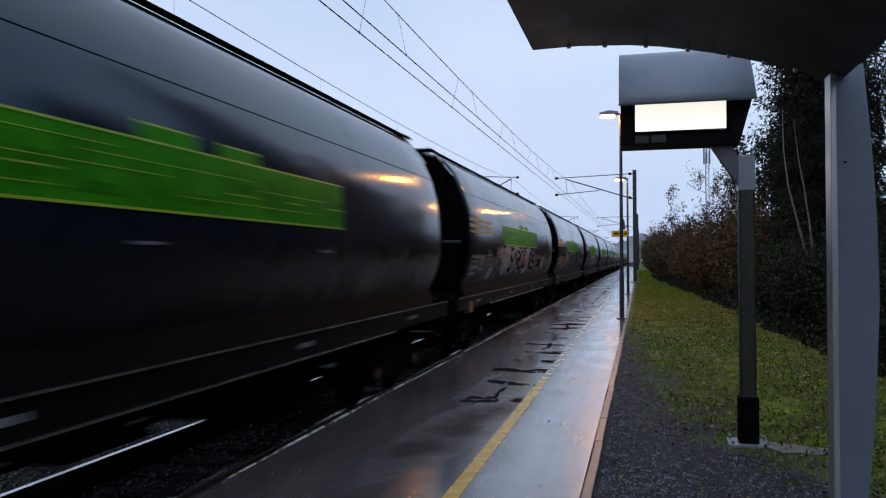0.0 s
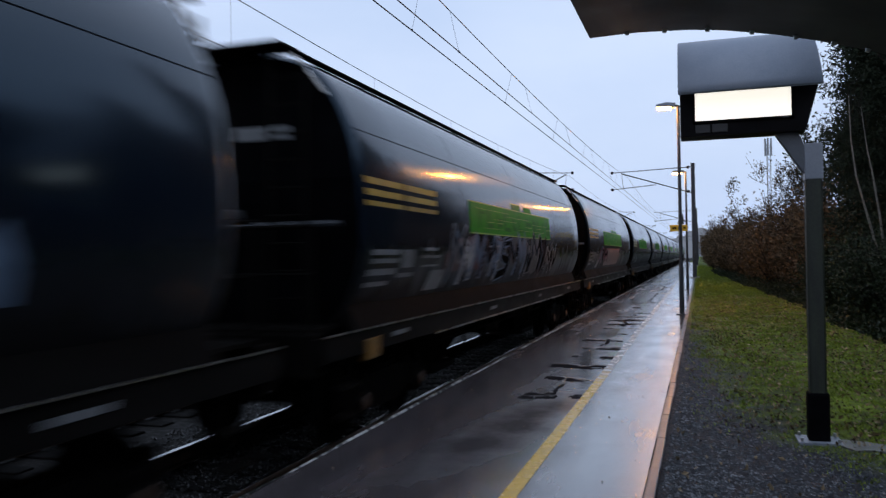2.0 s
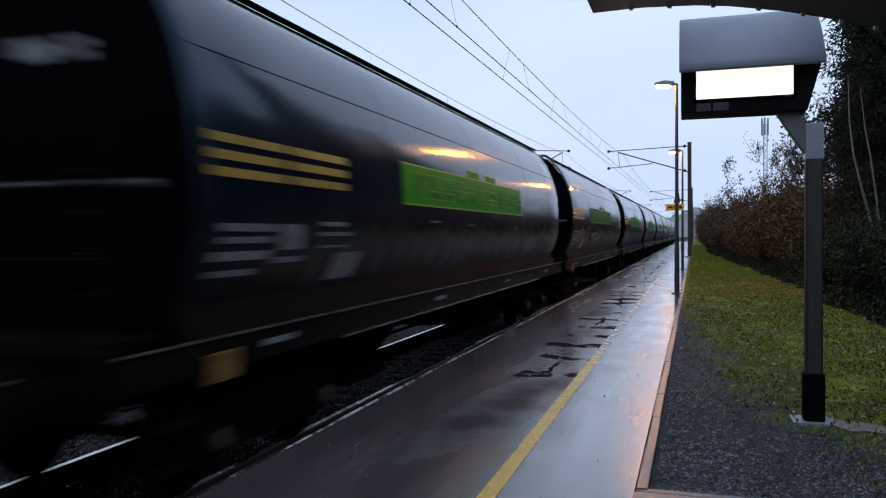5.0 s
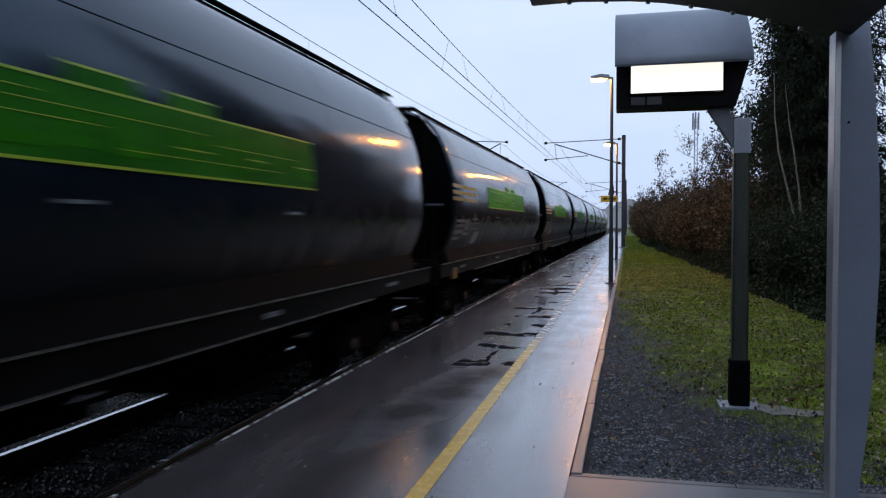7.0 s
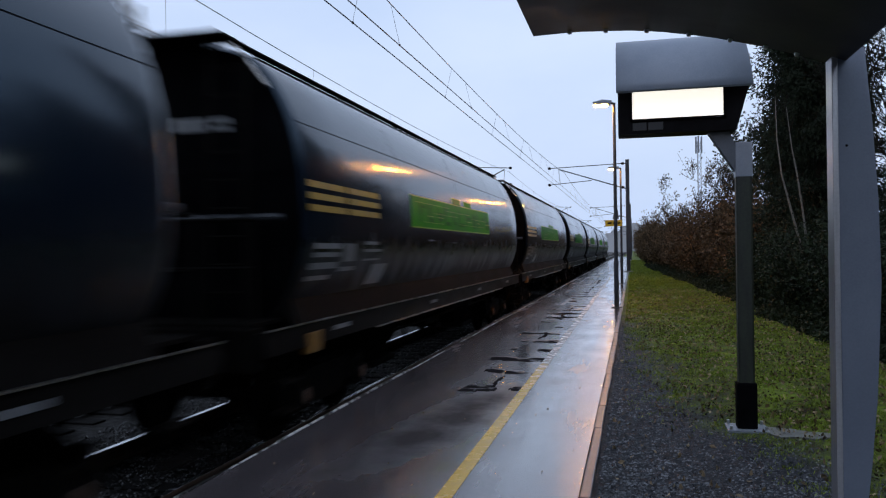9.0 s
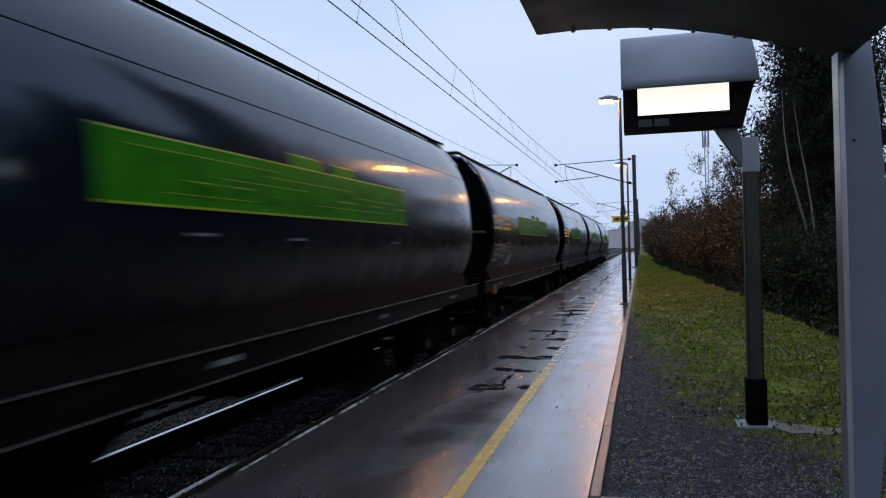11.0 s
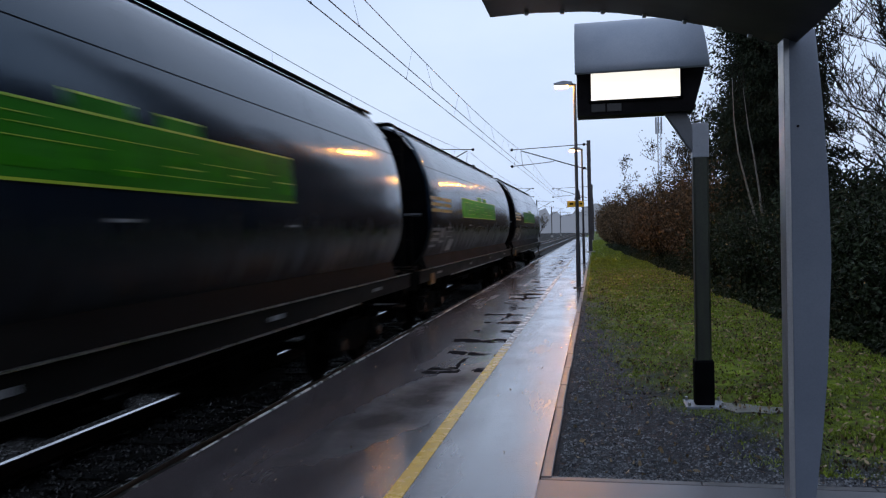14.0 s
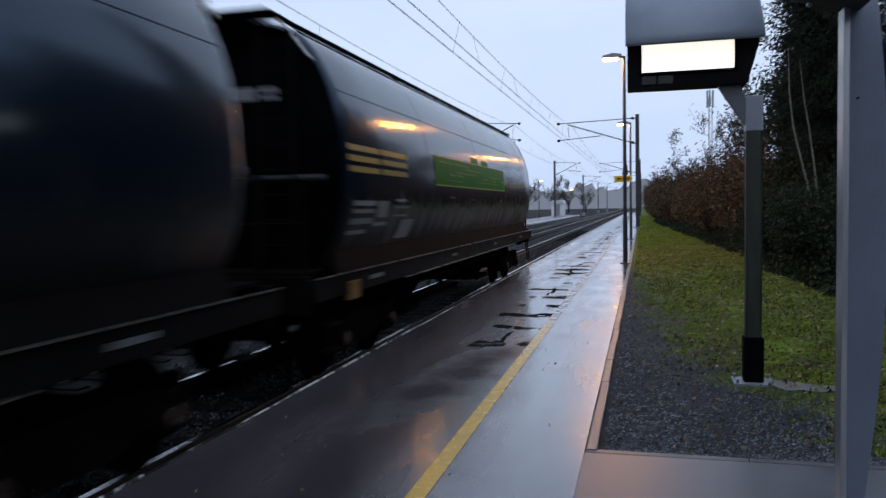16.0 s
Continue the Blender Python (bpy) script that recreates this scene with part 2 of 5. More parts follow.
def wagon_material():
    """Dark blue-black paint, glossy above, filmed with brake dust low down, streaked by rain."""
    m, nt, b = nodes_of("dark_wagon_paint")
    tc = nt.nodes.new("ShaderNodeTexCoord")
    obj = tc.outputs["Object"]
    sep = nt.nodes.new("ShaderNodeSeparateXYZ")
    nt.links.new(obj, sep.inputs[0])
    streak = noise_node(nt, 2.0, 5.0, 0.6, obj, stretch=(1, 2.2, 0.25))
    cloud = noise_node(nt, 0.9, 4.0, 0.6, obj, stretch=(1, 0.35, 1))
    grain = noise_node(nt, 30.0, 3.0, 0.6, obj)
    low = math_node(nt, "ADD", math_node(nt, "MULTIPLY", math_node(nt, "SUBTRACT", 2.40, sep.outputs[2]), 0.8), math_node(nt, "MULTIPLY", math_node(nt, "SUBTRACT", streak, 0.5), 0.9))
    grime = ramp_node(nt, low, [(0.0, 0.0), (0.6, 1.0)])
    paint = ramp_node(nt, cloud, [(0.3, (0.0035, 0.0065, 0.012)), (0.7, (0.006, 0.011, 0.019))])
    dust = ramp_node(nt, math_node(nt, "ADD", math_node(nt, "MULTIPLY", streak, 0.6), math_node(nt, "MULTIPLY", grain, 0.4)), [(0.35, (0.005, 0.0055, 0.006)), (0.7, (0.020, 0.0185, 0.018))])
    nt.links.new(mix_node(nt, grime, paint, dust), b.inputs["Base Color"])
    gloss = ramp_node(nt, cloud, [(0.3, 0.10), (0.7, 0.17)])
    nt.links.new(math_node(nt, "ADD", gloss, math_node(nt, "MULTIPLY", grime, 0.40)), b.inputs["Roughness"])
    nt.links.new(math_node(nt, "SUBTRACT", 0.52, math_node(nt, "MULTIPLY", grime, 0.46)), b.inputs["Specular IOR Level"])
    b.inputs["Specular Tint"].default_value = (0.54, 0.79, 1.0, 1)
    bump_node(nt, b, math_node(nt, "ADD", math_node(nt, "MULTIPLY", cloud, 1.0), math_node(nt, "MULTIPLY", grain, 0.06)), 0.03, 0.01)
    return m


M_PLATFORM = platform_material()
M_GROUND = ground_material()
M_YELLOW = yellow_material()
M_KERB = surface("wet_concrete_kerb", (0.036, 0.036, 0.038), (0.10, 0.095, 0.096), 3.0, (0.3, 0.5), fine=90, bump=0.2, vary=0.18)
M_PAD = surface("wet_grey_slab", (0.06, 0.062, 0.07), (0.13, 0.13, 0.14), 1.5, (0.3, 0.45), fine=90, bump=0.15)
M_CONCRETE = surface("old_concrete", (0.12, 0.115, 0.11), (0.3, 0.29, 0.27), 4.0, (0.5, 0.8), fine=70, bump=0.3)
M_FOOTING = surface("mossy_concrete", (0.05, 0.055, 0.045), (0.17, 0.17, 0.15), 6.0, (0.5, 0.8), fine=60, bump=0.4)
M_NOSE = nose_material()
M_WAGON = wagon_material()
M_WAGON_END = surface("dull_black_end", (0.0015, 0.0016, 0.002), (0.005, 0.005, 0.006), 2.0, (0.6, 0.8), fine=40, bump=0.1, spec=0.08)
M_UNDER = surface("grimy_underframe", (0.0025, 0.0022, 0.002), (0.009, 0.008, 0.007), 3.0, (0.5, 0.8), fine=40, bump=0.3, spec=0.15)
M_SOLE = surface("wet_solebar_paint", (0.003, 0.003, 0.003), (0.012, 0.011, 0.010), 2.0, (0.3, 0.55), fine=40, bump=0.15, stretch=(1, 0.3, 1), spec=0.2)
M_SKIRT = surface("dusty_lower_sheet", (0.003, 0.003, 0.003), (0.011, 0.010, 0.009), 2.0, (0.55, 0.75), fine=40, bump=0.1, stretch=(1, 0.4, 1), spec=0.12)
M_STEEL = surface("wet_steel_edge", (0.22, 0.21, 0.2), (0.45, 0.44, 0.43), 6.0, (0.2, 0.4), metal=0.9, fine=50, bump=0.1)
M_GREEN_DEEP = surface("dull_green_logo_paint", (0.012, 0.085, 0.006), (0.028, 0.17, 0.012), 2.2, (0.3, 0.45), fine=30, bump=0.0, spec=0.2, stretch=(1, 0.5, 1))
M_GREEN = surface("green_logo_paint", (0.022, 0.17, 0.004), (0.046, 0.30, 0.008), 2.2, (0.3, 0.45), fine=30, bump=0.0, spec=0.2, vary=0.15, stretch=(1, 0.5, 1))
M_GREEN_DARK = surface("dark_green_logo_paint", (0.012, 0.10, 0.003), (0.028, 0.19, 0.006), 3.0, (0.3, 0.45), fine=30, bump=0.0, spec=0.2)
M_LIME = surface("lime_logo_line", (0.20, 0.34, 0.01), (0.36, 0.46, 0.03), 3.0, (0.3, 0.45), fine=30, bump=0.0)
M_STRIPE = surface("yellow_marking_paint", (0.24, 0.15, 0.015), (0.44, 0.29, 0.03), 3.0, (0.3, 0.5), fine=30, bump=0.0, vary=0.2)
M_LABEL = surface("greyed_white_marking", (0.10, 0.105, 0.11), (0.27, 0.28, 0.29), 4.0, (0.35, 0.6), fine=30, bump=0.0, vary=0.2)
M_RED = surface("faded_red_paint", (0.13, 0.014, 0.008), (0.30, 0.035, 0.02), 3.0, (0.35, 0.55), fine=30, bump=0.0)
M_PINK = surface("pink_spray_paint", (0.28, 0.08, 0.12), (0.55, 0.22, 0.28), 2.5, (0.4, 0.6), fine=12, bump=0.0)
M_BLUE = surface("pale_blue_spray_paint", (0.10, 0.17, 0.28), (0.38, 0.48, 0.6), 2.5, (0.4, 0.6), fine=12, bump=0.0)
M_WHITE = surface("grey_white_spray_paint", (0.20, 0.19, 0.20), (0.5, 0.48, 0.48), 2.5, (0.4, 0.6), fine=12, bump=0.0)
M_GREYBLUE = surface("blue_grey_spray_paint", (0.045, 0.075, 0.12), (0.15, 0.22, 0.32), 2.5, (0.4, 0.6), fine=12, bump=0.0)
M_SMOKE = surface("smoky_grey_spray_paint", (0.012, 0.016, 0.02), (0.06, 0.065, 0.075), 2.0, (0.4, 0.6), fine=12, bump=0.0)
M_MAROON = surface("dark_red_spray_paint", (0.03, 0.008, 0.010), (0.12, 0.028, 0.03), 2.5, (0.4, 0.6), fine=12, bump=0.0)
M_FADED = surface("faded_pinkish_overpaint", (0.10, 0.075, 0.075), (0.30, 0.24, 0.24), 2.0, (0.4, 0.6), fine=12, bump=0.0)
M_ORANGE = surface("ochre_lever_paint", (0.07, 0.035, 0.008), (0.24, 0.12, 0.02), 6.0, (0.4, 0.6), fine=40)
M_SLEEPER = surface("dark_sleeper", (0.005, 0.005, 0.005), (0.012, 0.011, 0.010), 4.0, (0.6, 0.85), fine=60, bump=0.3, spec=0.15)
M_RAIL = surface("polished_rail_head", (0.35, 0.34, 0.34), (0.6, 0.6, 0.61), 8.0, (0.15, 0.3), metal=1.0, fine=60, bump=0.05)
M_RUST = surface("rusty_rail_web", (0.03, 0.018, 0.012), (0.09, 0.05, 0.03), 8.0, (0.6, 0.85), fine=60, bump=0.3)
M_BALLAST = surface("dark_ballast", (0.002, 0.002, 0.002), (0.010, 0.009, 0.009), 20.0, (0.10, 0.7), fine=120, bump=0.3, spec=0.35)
M_GALV = surface("painted_grey_steel", (0.16, 0.18, 0.21), (0.24, 0.26, 0.30), 2.0, (0.3, 0.45), metal=0.2, fine=80, bump=0.05)
# darker than M_GALV: the shadow on the arm is put into its colour
M_ARM = surface("shaded_grey_arm_paint", (0.06, 0.068, 0.08), (0.10, 0.11, 0.13), 2.0, (0.35, 0.5), metal=0.1, fine=80, bump=0.05)
M_ALU = surface("brushed_aluminium", (0.45, 0.45, 0.46), (0.62, 0.62, 0.63), 4.0, (0.28, 0.42), metal=0.85, fine=90, bump=0.05, stretch=(8, 8, 0.4))
M_HOOD = surface("pale_hood_sheet", (0.17, 0.20, 0.25), (0.24, 0.27, 0.32), 2.0, (0.3, 0.45), metal=0.1, fine=80, bump=0.04)
M_COLUMN = surface("blue_grey_column_paint", (0.165, 0.19, 0.245), (0.22, 0.25, 0.31), 1.8, (0.35, 0.5), fine=120, bump=0.05)
M_CANOPY = surface("dark_canopy_sheet", (0.008, 0.008, 0.009), (0.018, 0.018, 0.02), 2.0, (0.4, 0.6), fine=90, bump=0.05)
M_BLACK = surface("black_casing", (0.005, 0.0045, 0.005), (0.013, 0.012, 0.013), 4.0, (0.4, 0.6), fine=80, bump=0.05, spec=0.15)
M_POLE_GREEN = surface("algae_stained_pole", (0.006, 0.008, 0.006), (0.028, 0.034, 0.02), 3.0, (0.45, 0.7), fine=50, bump=0.2, stretch=(6, 6, 0.7))
M_SLEEVE = surface("black_rubber_sleeve", (0.002, 0.002, 0.0025), (0.006, 0.006, 0.007), 8.0, (0.6, 0.8), fine=60, bump=0.1, spec=0.12)
M_MAST = surface("dark_mast_steel", (0.025, 0.028, 0.033), (0.06, 0.065, 0.075), 5.0, (0.4, 0.6), metal=0.3, fine=50)
M_WIRE = surface("dark_copper_wire", (0.02, 0.02, 0.022), (0.05, 0.045, 0.045), 5.0, (0.4, 0.6), metal=0.5, fine=30, bump=0.0)
M_SIGN = surface("yellow_sign_face", (0.62, 0.36, 0.01), (0.75, 0.45, 0.02), 4.0, (0.4, 0.5), fine=20, bump=0.0)
M_SCREEN = glowing("lit_screen", (1.0, 0.95, 0.84), 1.0)
M_BULB = glowing("sodium_bulb", (1.0, 0.335, 0.028), 640.0)
M_FARBULB = glowing("far_lamp", (1.0, 0.72, 0.40), 12.0)
M_BARK = surface("dark_bark", (0.008, 0.007, 0.006), (0.030, 0.026, 0.022), 8.0, (0.7, 0.9), fine=60, bump=0.6, dist=0.02, stretch=(3, 3, 0.6), spec=0.15)
M_BIRCH = surface("pale_birch_bark", (0.06, 0.055, 0.045), (0.20, 0.19, 0.16), 6.0, (0.5, 0.7), fine=50, bump=0.2, stretch=(2, 2, 5))
M_CONIFER = leafy("conifer_needles", (0.006, 0.010, 0.006), (0.024, 0.034, 0.018), 0.7)
M_IVY = leafy("evergreen_leaves", (0.005, 0.008, 0.004), (0.026, 0.038, 0.016), 0.6)
M_BROWN = leafy("autumn_hedge_leaves", (0.02, 0.016, 0.009), (0.14, 0.088, 0.045), 0.7)
M_TWIGS = leafy("thin_autumn_leaves", (0.03, 0.03, 0.02), (0.11, 0.09, 0.06), 0.6)
M_GRASS = leafy("wet_grass_blades", (0.035, 0.045, 0.010), (0.25, 0.32, 0.034), 0.45)
M_LITTER = leafy("fallen_leaves", (0.06, 0.035, 0.015), (0.36, 0.27, 0.16), 0.45)
M_DARK_LITTER = leafy("rotting_leaves", (0.010, 0.008, 0.005), (0.06, 0.038, 0.02), 0.5)
M_GRAVEL = leafy("wet_gravel_chips", (0.010, 0.011, 0.015), (0.22, 0.225, 0.24), 0.25, 0.5, (0.5, 1.05))
M_HUT = surface("white_hut_panel", (0.55, 0.56, 0.58), (0.72, 0.73, 0.74), 2.0, (0.4, 0.6), fine=40, bump=0.05)
# distance haze put into a flat glowing grey-blue
M_HAZE_GLOW = glowing("painted_haze_glow", (0.125, 0.14, 0.17), 1.0)


# ---- building helpers ----
def part(name, bm, material, parent, label="", smooth=False):
    me = bpy.data.meshes.new(name)
    if smooth:
        for f in bm.faces:
            f.smooth = True
    bm.to_mesh(me)
    bm.free()
    me.materials.append(material)
    ob = new(name, me)
    if parent is not None:
        ob.parent = parent
    if label:
        ob["label"] = label
    return ob


def share(name, src, parent, m, label=""):
    """Another part on the same mesh data, at the pose m in its parent's space."""
    ob = new(name, src.data)
    ob.parent = parent
    ob.matrix_basis = m
    if label:
        ob["label"] = label
    return ob


def box(x0, x1, y0, y1, z0, z1, bevel=0.0, bm=None):
    own = bmesh.new()
    v = [own.verts.new((x, y, z)) for z in (z0, z1) for y in (y0, y1) for x in (x0, x1)]
    for f in ((0, 2, 3, 1), (4, 5, 7, 6), (0, 1, 5, 4), (2, 6, 7, 3), (0, 4, 6, 2), (1, 3, 7, 5)):
        own.faces.new([v[i] for i in f])
    if bevel:
        bmesh.ops.bevel(own, geom=own.edges[:], offset=bevel, segments=2, affect="EDGES", profile=0.6)
    if bm is None:
        return own
    me = bpy.data.meshes.new("tmp")
    own.to_mesh(me)
    own.free()
    bm.from_mesh(me)
    bpy.data.meshes.remove(me)
    return bm


def tube(points, radii, sides=8, bm=None, cap=True):
    """A tube along points; radii one number or one for each."""
    bm = bm or bmesh.new()
    pts = [Vector(p) for p in points]
    if isinstance(radii, (int, float)):
        radii = [radii] * len(pts)
    rings = []
    for i, p in enumerate(pts):
        d = (pts[min(i + 1, len(pts) - 1)] - pts[max(i - 1, 0)]).normalized()
        u = d.cross(Vector((0, 0, 1)) if abs(d.z) < 0.9 else Vector((1, 0, 0))).normalized()
        w = d.cross(u)
        rings.append([bm.verts.new(p + radii[i] * (math.cos(2 * math.pi * k / sides) * u + math.sin(2 * math.pi * k / sides) * w)) for k in range(sides)])
    for a, b in zip(rings, rings[1:]):
        for k in range(sides):
            bm.faces.new((a[k], a[(k + 1) % sides], b[(k + 1) % sides], b[k]))
    if cap:
        bm.faces.new(rings[0][::-1])
        bm.faces.new(rings[-1])
    return bm


def prism(poly, axis, a, b, bm=None):
    """A polygon of pairs pushed along an axis from a to b. axis 0: pairs are (y, z); 1: (x, z); 2: (x, y)."""
    bm = bm or bmesh.new()

    def at(p, t):
        return {0: (t, p[0], p[1]), 1: (p[0], t, p[1]), 2: (p[0], p[1], t)}[axis]
    va, vb = [bm.verts.new(at(p, a)) for p in poly], [bm.verts.new(at(p, b)) for p in poly]
    n = len(poly)
    for i in range(n):
        bm.faces.new((va[i], va[(i + 1) % n], vb[(i + 1) % n], vb[i]))
    bm.faces.new(va[::-1])
    bm.faces.new(vb)
    bmesh.ops.recalc_face_normals(bm, faces=bm.faces[:])
    return bm


def mesh_of(name, verts, faces, material, parent=None, label="", smooth=False):
    me = bpy.data.meshes.new(name)
    me.from_pydata([tuple(v) for v in verts], [], faces)
    me.materials.append(material)
    if smooth:
        me.polygons.foreach_set("use_smooth", [True] * len(me.polygons))
    ob = new(name, me)
    if parent is not None:
        ob.parent = parent
    if label:
        ob["label"] = label
    return ob


def leaf_mesh(name, centres, size, material, rng, parent=None, label="", aspect=0.55, droop=None):
    """Many small folded leaves, one quad of two triangles each, scattered at the centres."""
    c = np.asarray(centres)
    n = len(c)
    a = rng.normal(size=(n, 3))
    if droop is not None:
        a = a * 0.55 + np.asarray(droop)
    a /= np.linalg.norm(a, axis=1, keepdims=True)
    b = np.cross(a, rng.normal(size=(n, 3)))
    b /= np.linalg.norm(b, axis=1, keepdims=True)
    s = size * rng.uniform(0.6, 1.4, (n, 1))
    nrm = np.cross(a, b)
    p0, p2 = c - a * s, c + a * s
    p1, p3 = c + b * s * aspect + nrm * s * 0.2, c - b * s * aspect + nrm * s * 0.2
    v = np.stack([p0, p1, p2, p3], 1).reshape(-1, 3)
    f = [(4 * i, 4 * i + 1, 4 * i + 2) for i in range(n)] + [(4 * i, 4 * i + 2, 4 * i + 3) for i in range(n)]
    return mesh_of(name, v.tolist(), f, material, parent, label)


def thing(name, label, category, group="", m=None, kind=""):
    ob = new(name)
    ob.empty_display_size = 0.2
    if m is not None:
        ob.matrix_basis = m
    return tagged(ob, label, category, group, kind)


# ---- the setting ----
TRACK_X, TRACK2_X, RAIL_Z = -4.68, -8.30, -0.45


def build_ground():
    xs = [(-900, -0.5), (-60, -0.5), (-14, -0.5), (-10.2, -0.68), (-9.9, -0.67), (-6.5, -0.665), (-3.1, -0.665), (-2.8, -0.665), (-2.6, -0.3),
          (-0.45, -0.03), (-0.25, -0.022), (0.6, -0.012), (3.2, 0.0), (6, 0.15), (40, 0.3), (900, 0.3)]
    ys = [-900, -60, -5, 2, 6, 10, 20, 40, 80, 160, 320, 1500]
    verts = [(x, y, z) for y in ys for x, z in xs]
    n = len(xs)
    faces = [(j * n + i, j * n + i + 1, (j + 1) * n + i + 1, (j + 1) * n + i) for j in range(len(ys) - 1) for i in range(n - 1)]
    tagged(mesh_of("ground", verts, faces, M_GROUND, smooth=True), "wet gravel verge, mossy turf and dark track bed", "ground", kind="structure")


build_ground()

platform = tagged(part("platform", prism([(-2.94, -1.0), (-2.94, -0.02), (-2.92, 0), (-0.374, 0), (-0.374, -1.0)], 1, -70, 150), M_PLATFORM, None),
                  "wet grey asphalt station platform with drained dark patches", "platform", kind="structure")
pad = tagged(part("shelter_pad", box(-0.372, 4.5, -9, 4.938, -0.4, -0.001), M_PAD, None),
             "wet grey slab under the platform shelter", "pavement", kind="structure")
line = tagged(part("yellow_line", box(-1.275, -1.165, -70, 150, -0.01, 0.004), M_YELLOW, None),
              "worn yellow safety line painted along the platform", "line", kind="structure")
nose = thing("platform_edge", "pale worn concrete edge along the platform", "platform edge", kind="structure")
nose_block = None
for i in range(100):
    m = pose(-2.945, -8 + i * 1.0, 0)
    if nose_block is None:
        nose_block = part("edge_block", box(-0.018, 0.012, 0.006, 0.994, -0.12, 0.005, 0.005), M_NOSE, nose)
        nose_block.matrix_basis = m
    else:
        share("edge_block", nose_block, nose, pose(-2.945 + random.uniform(-0.008, 0.008), -8 + i * 1.0, random.uniform(-0.012, 0.004)))

kerb = thing("kerb", "wet concrete edging blocks between platform and verge", "kerb", kind="structure")
kb = part("kerb_block", box(-0.042, 0.03, 0.004, 0.996, -0.25, 0.006, 0.008), M_KERB, kerb)
kb.matrix_basis = pose(-0.325, 4.99, 0)
for i in range(1, 110):
    share("kerb_block", kb, kerb, pose(-0.325 + random.uniform(-0.006, 0.006), 4.99 + i, random.uniform(-0.006, 0.004), 0, 0, random.uniform(-0.3, 0.3)))
for i in range(5):
    share("kerb_block", kb, kerb, pose(-0.37 + i * 1.0, 4.985, -0.008, 0, 0, -90 + random.uniform(-0.4, 0.4)))


def rail_mesh():
    prof = [(-0.075, 0), (0.075, 0), (0.075, 0.015), (0.012, 0.03), (0.012, 0.125), (0.036, 0.14), (0.036, 0.170), (-0.036, 0.170), (-0.036, 0.14), (-0.012, 0.125), (-0.012, 0.03), (-0.075, 0.015)]
    return prism(prof, 1, -80, 420), prism([(-0.033, 0.168), (0.033, 0.168), (0.030, 0.1735), (-0.030, 0.1735)], 1, -80, 420)


def build_track(cx, label):
    track = thing("railway_track", label, "track", "railway tracks", pose(cx, 0, RAIL_Z), kind="structure")
    for sx in (-0.7525, 0.7525):
        web, head = rail_mesh()
        w = part("rail", web, M_RUST, track)
        w.matrix_basis = pose(sx, 0, -0.172)
        h = part("rail_head", head, M_RAIL, w, "bright polished running surface")
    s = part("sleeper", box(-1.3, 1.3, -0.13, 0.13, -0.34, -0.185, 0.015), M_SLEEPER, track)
    s.matrix_basis = pose(0, -3, 0)
    for i in range(1, 120):
        share("sleeper", s, track, pose(0, -3 + i * 0.6, random.uniform(-0.01, 0.0)))


build_track(TRACK_X, "wet railway track beside the platform")
build_track(TRACK2_X, "second railway track beyond the train")


def build_opposite_platform():
    tagged(part("opposite_platform", prism([(-10.0, -1.0), (-10.0, 0.0), (-13.5, 0.0), (-13.5, -1.0)], 1, 30, 126), M_PAD, None),
           "wet pale opposite platform across the tracks", "platform", kind="structure")
    tagged(part("opposite_platform_edge", box(-10.06, -9.7, 30, 126, -0.14, 0.006, 0.01), M_NOSE, None), "pale edge of the opposite platform", "platform edge", kind="structure")


build_opposite_platform()


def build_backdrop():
    """A tree line far down the line, its mist painted as a pale glowing colour."""
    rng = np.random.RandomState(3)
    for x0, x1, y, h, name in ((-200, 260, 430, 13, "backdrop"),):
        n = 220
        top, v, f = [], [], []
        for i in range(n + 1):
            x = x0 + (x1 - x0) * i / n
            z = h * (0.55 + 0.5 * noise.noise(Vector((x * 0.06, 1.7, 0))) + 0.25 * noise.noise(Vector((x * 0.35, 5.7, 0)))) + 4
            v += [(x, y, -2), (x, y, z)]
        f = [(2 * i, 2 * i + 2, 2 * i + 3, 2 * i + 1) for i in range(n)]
        tagged(mesh_of(name, v, f, M_HAZE_GLOW), "grey line of far trees with haze painted into its glow", "backdrop", kind="structure")


build_backdrop()


# ---- the train ----
BODY, PITCH = 14.85, 17.158
PROFILE = [(0.0, 1.02), (0.55, 1.06), (0.95, 1.24), (1.20, 1.50), (1.34, 1.76), (1.42, 2.02), (1.445, 2.28), (1.437, 2.66), (1.405, 3.0), (1.33, 3.32),
           (1.20, 3.64), (1.01, 3.94), (0.78, 4.12), (0.42, 4.245), (0.0, 4.28)]


def smooth_profile(steps=4):
    p = [Vector((a, b)) for a, b in PROFILE]
    p = [Vector((-p[1].x, p[1].y))] + p + [Vector((-p[-2].x, p[-2].y))]
    out = []
    for i in range(1, len(p) - 2):
        for k in range(steps):
            t = k / steps
            a, b, c, d = p[i - 1:i + 3]
            q = 0.5 * (2 * b + (c - a) * t + (2 * a - 5 * b + 4 * c - d) * t * t + (3 * b - 3 * c + d - a) * t ** 3)
            out.append((q.x, q.y))
    return out + [PROFILE[-1]]


PROF = smooth_profile()


def side_x(z):
    """Half width of the barrel at height z over the rail."""
    for (a, za), (b, zb) in zip(PROF, PROF[1:]):
        if za <= z <= zb:
            return a + (b - a) * (z - za) / max(zb - za, 1e-6)
    return 1.4


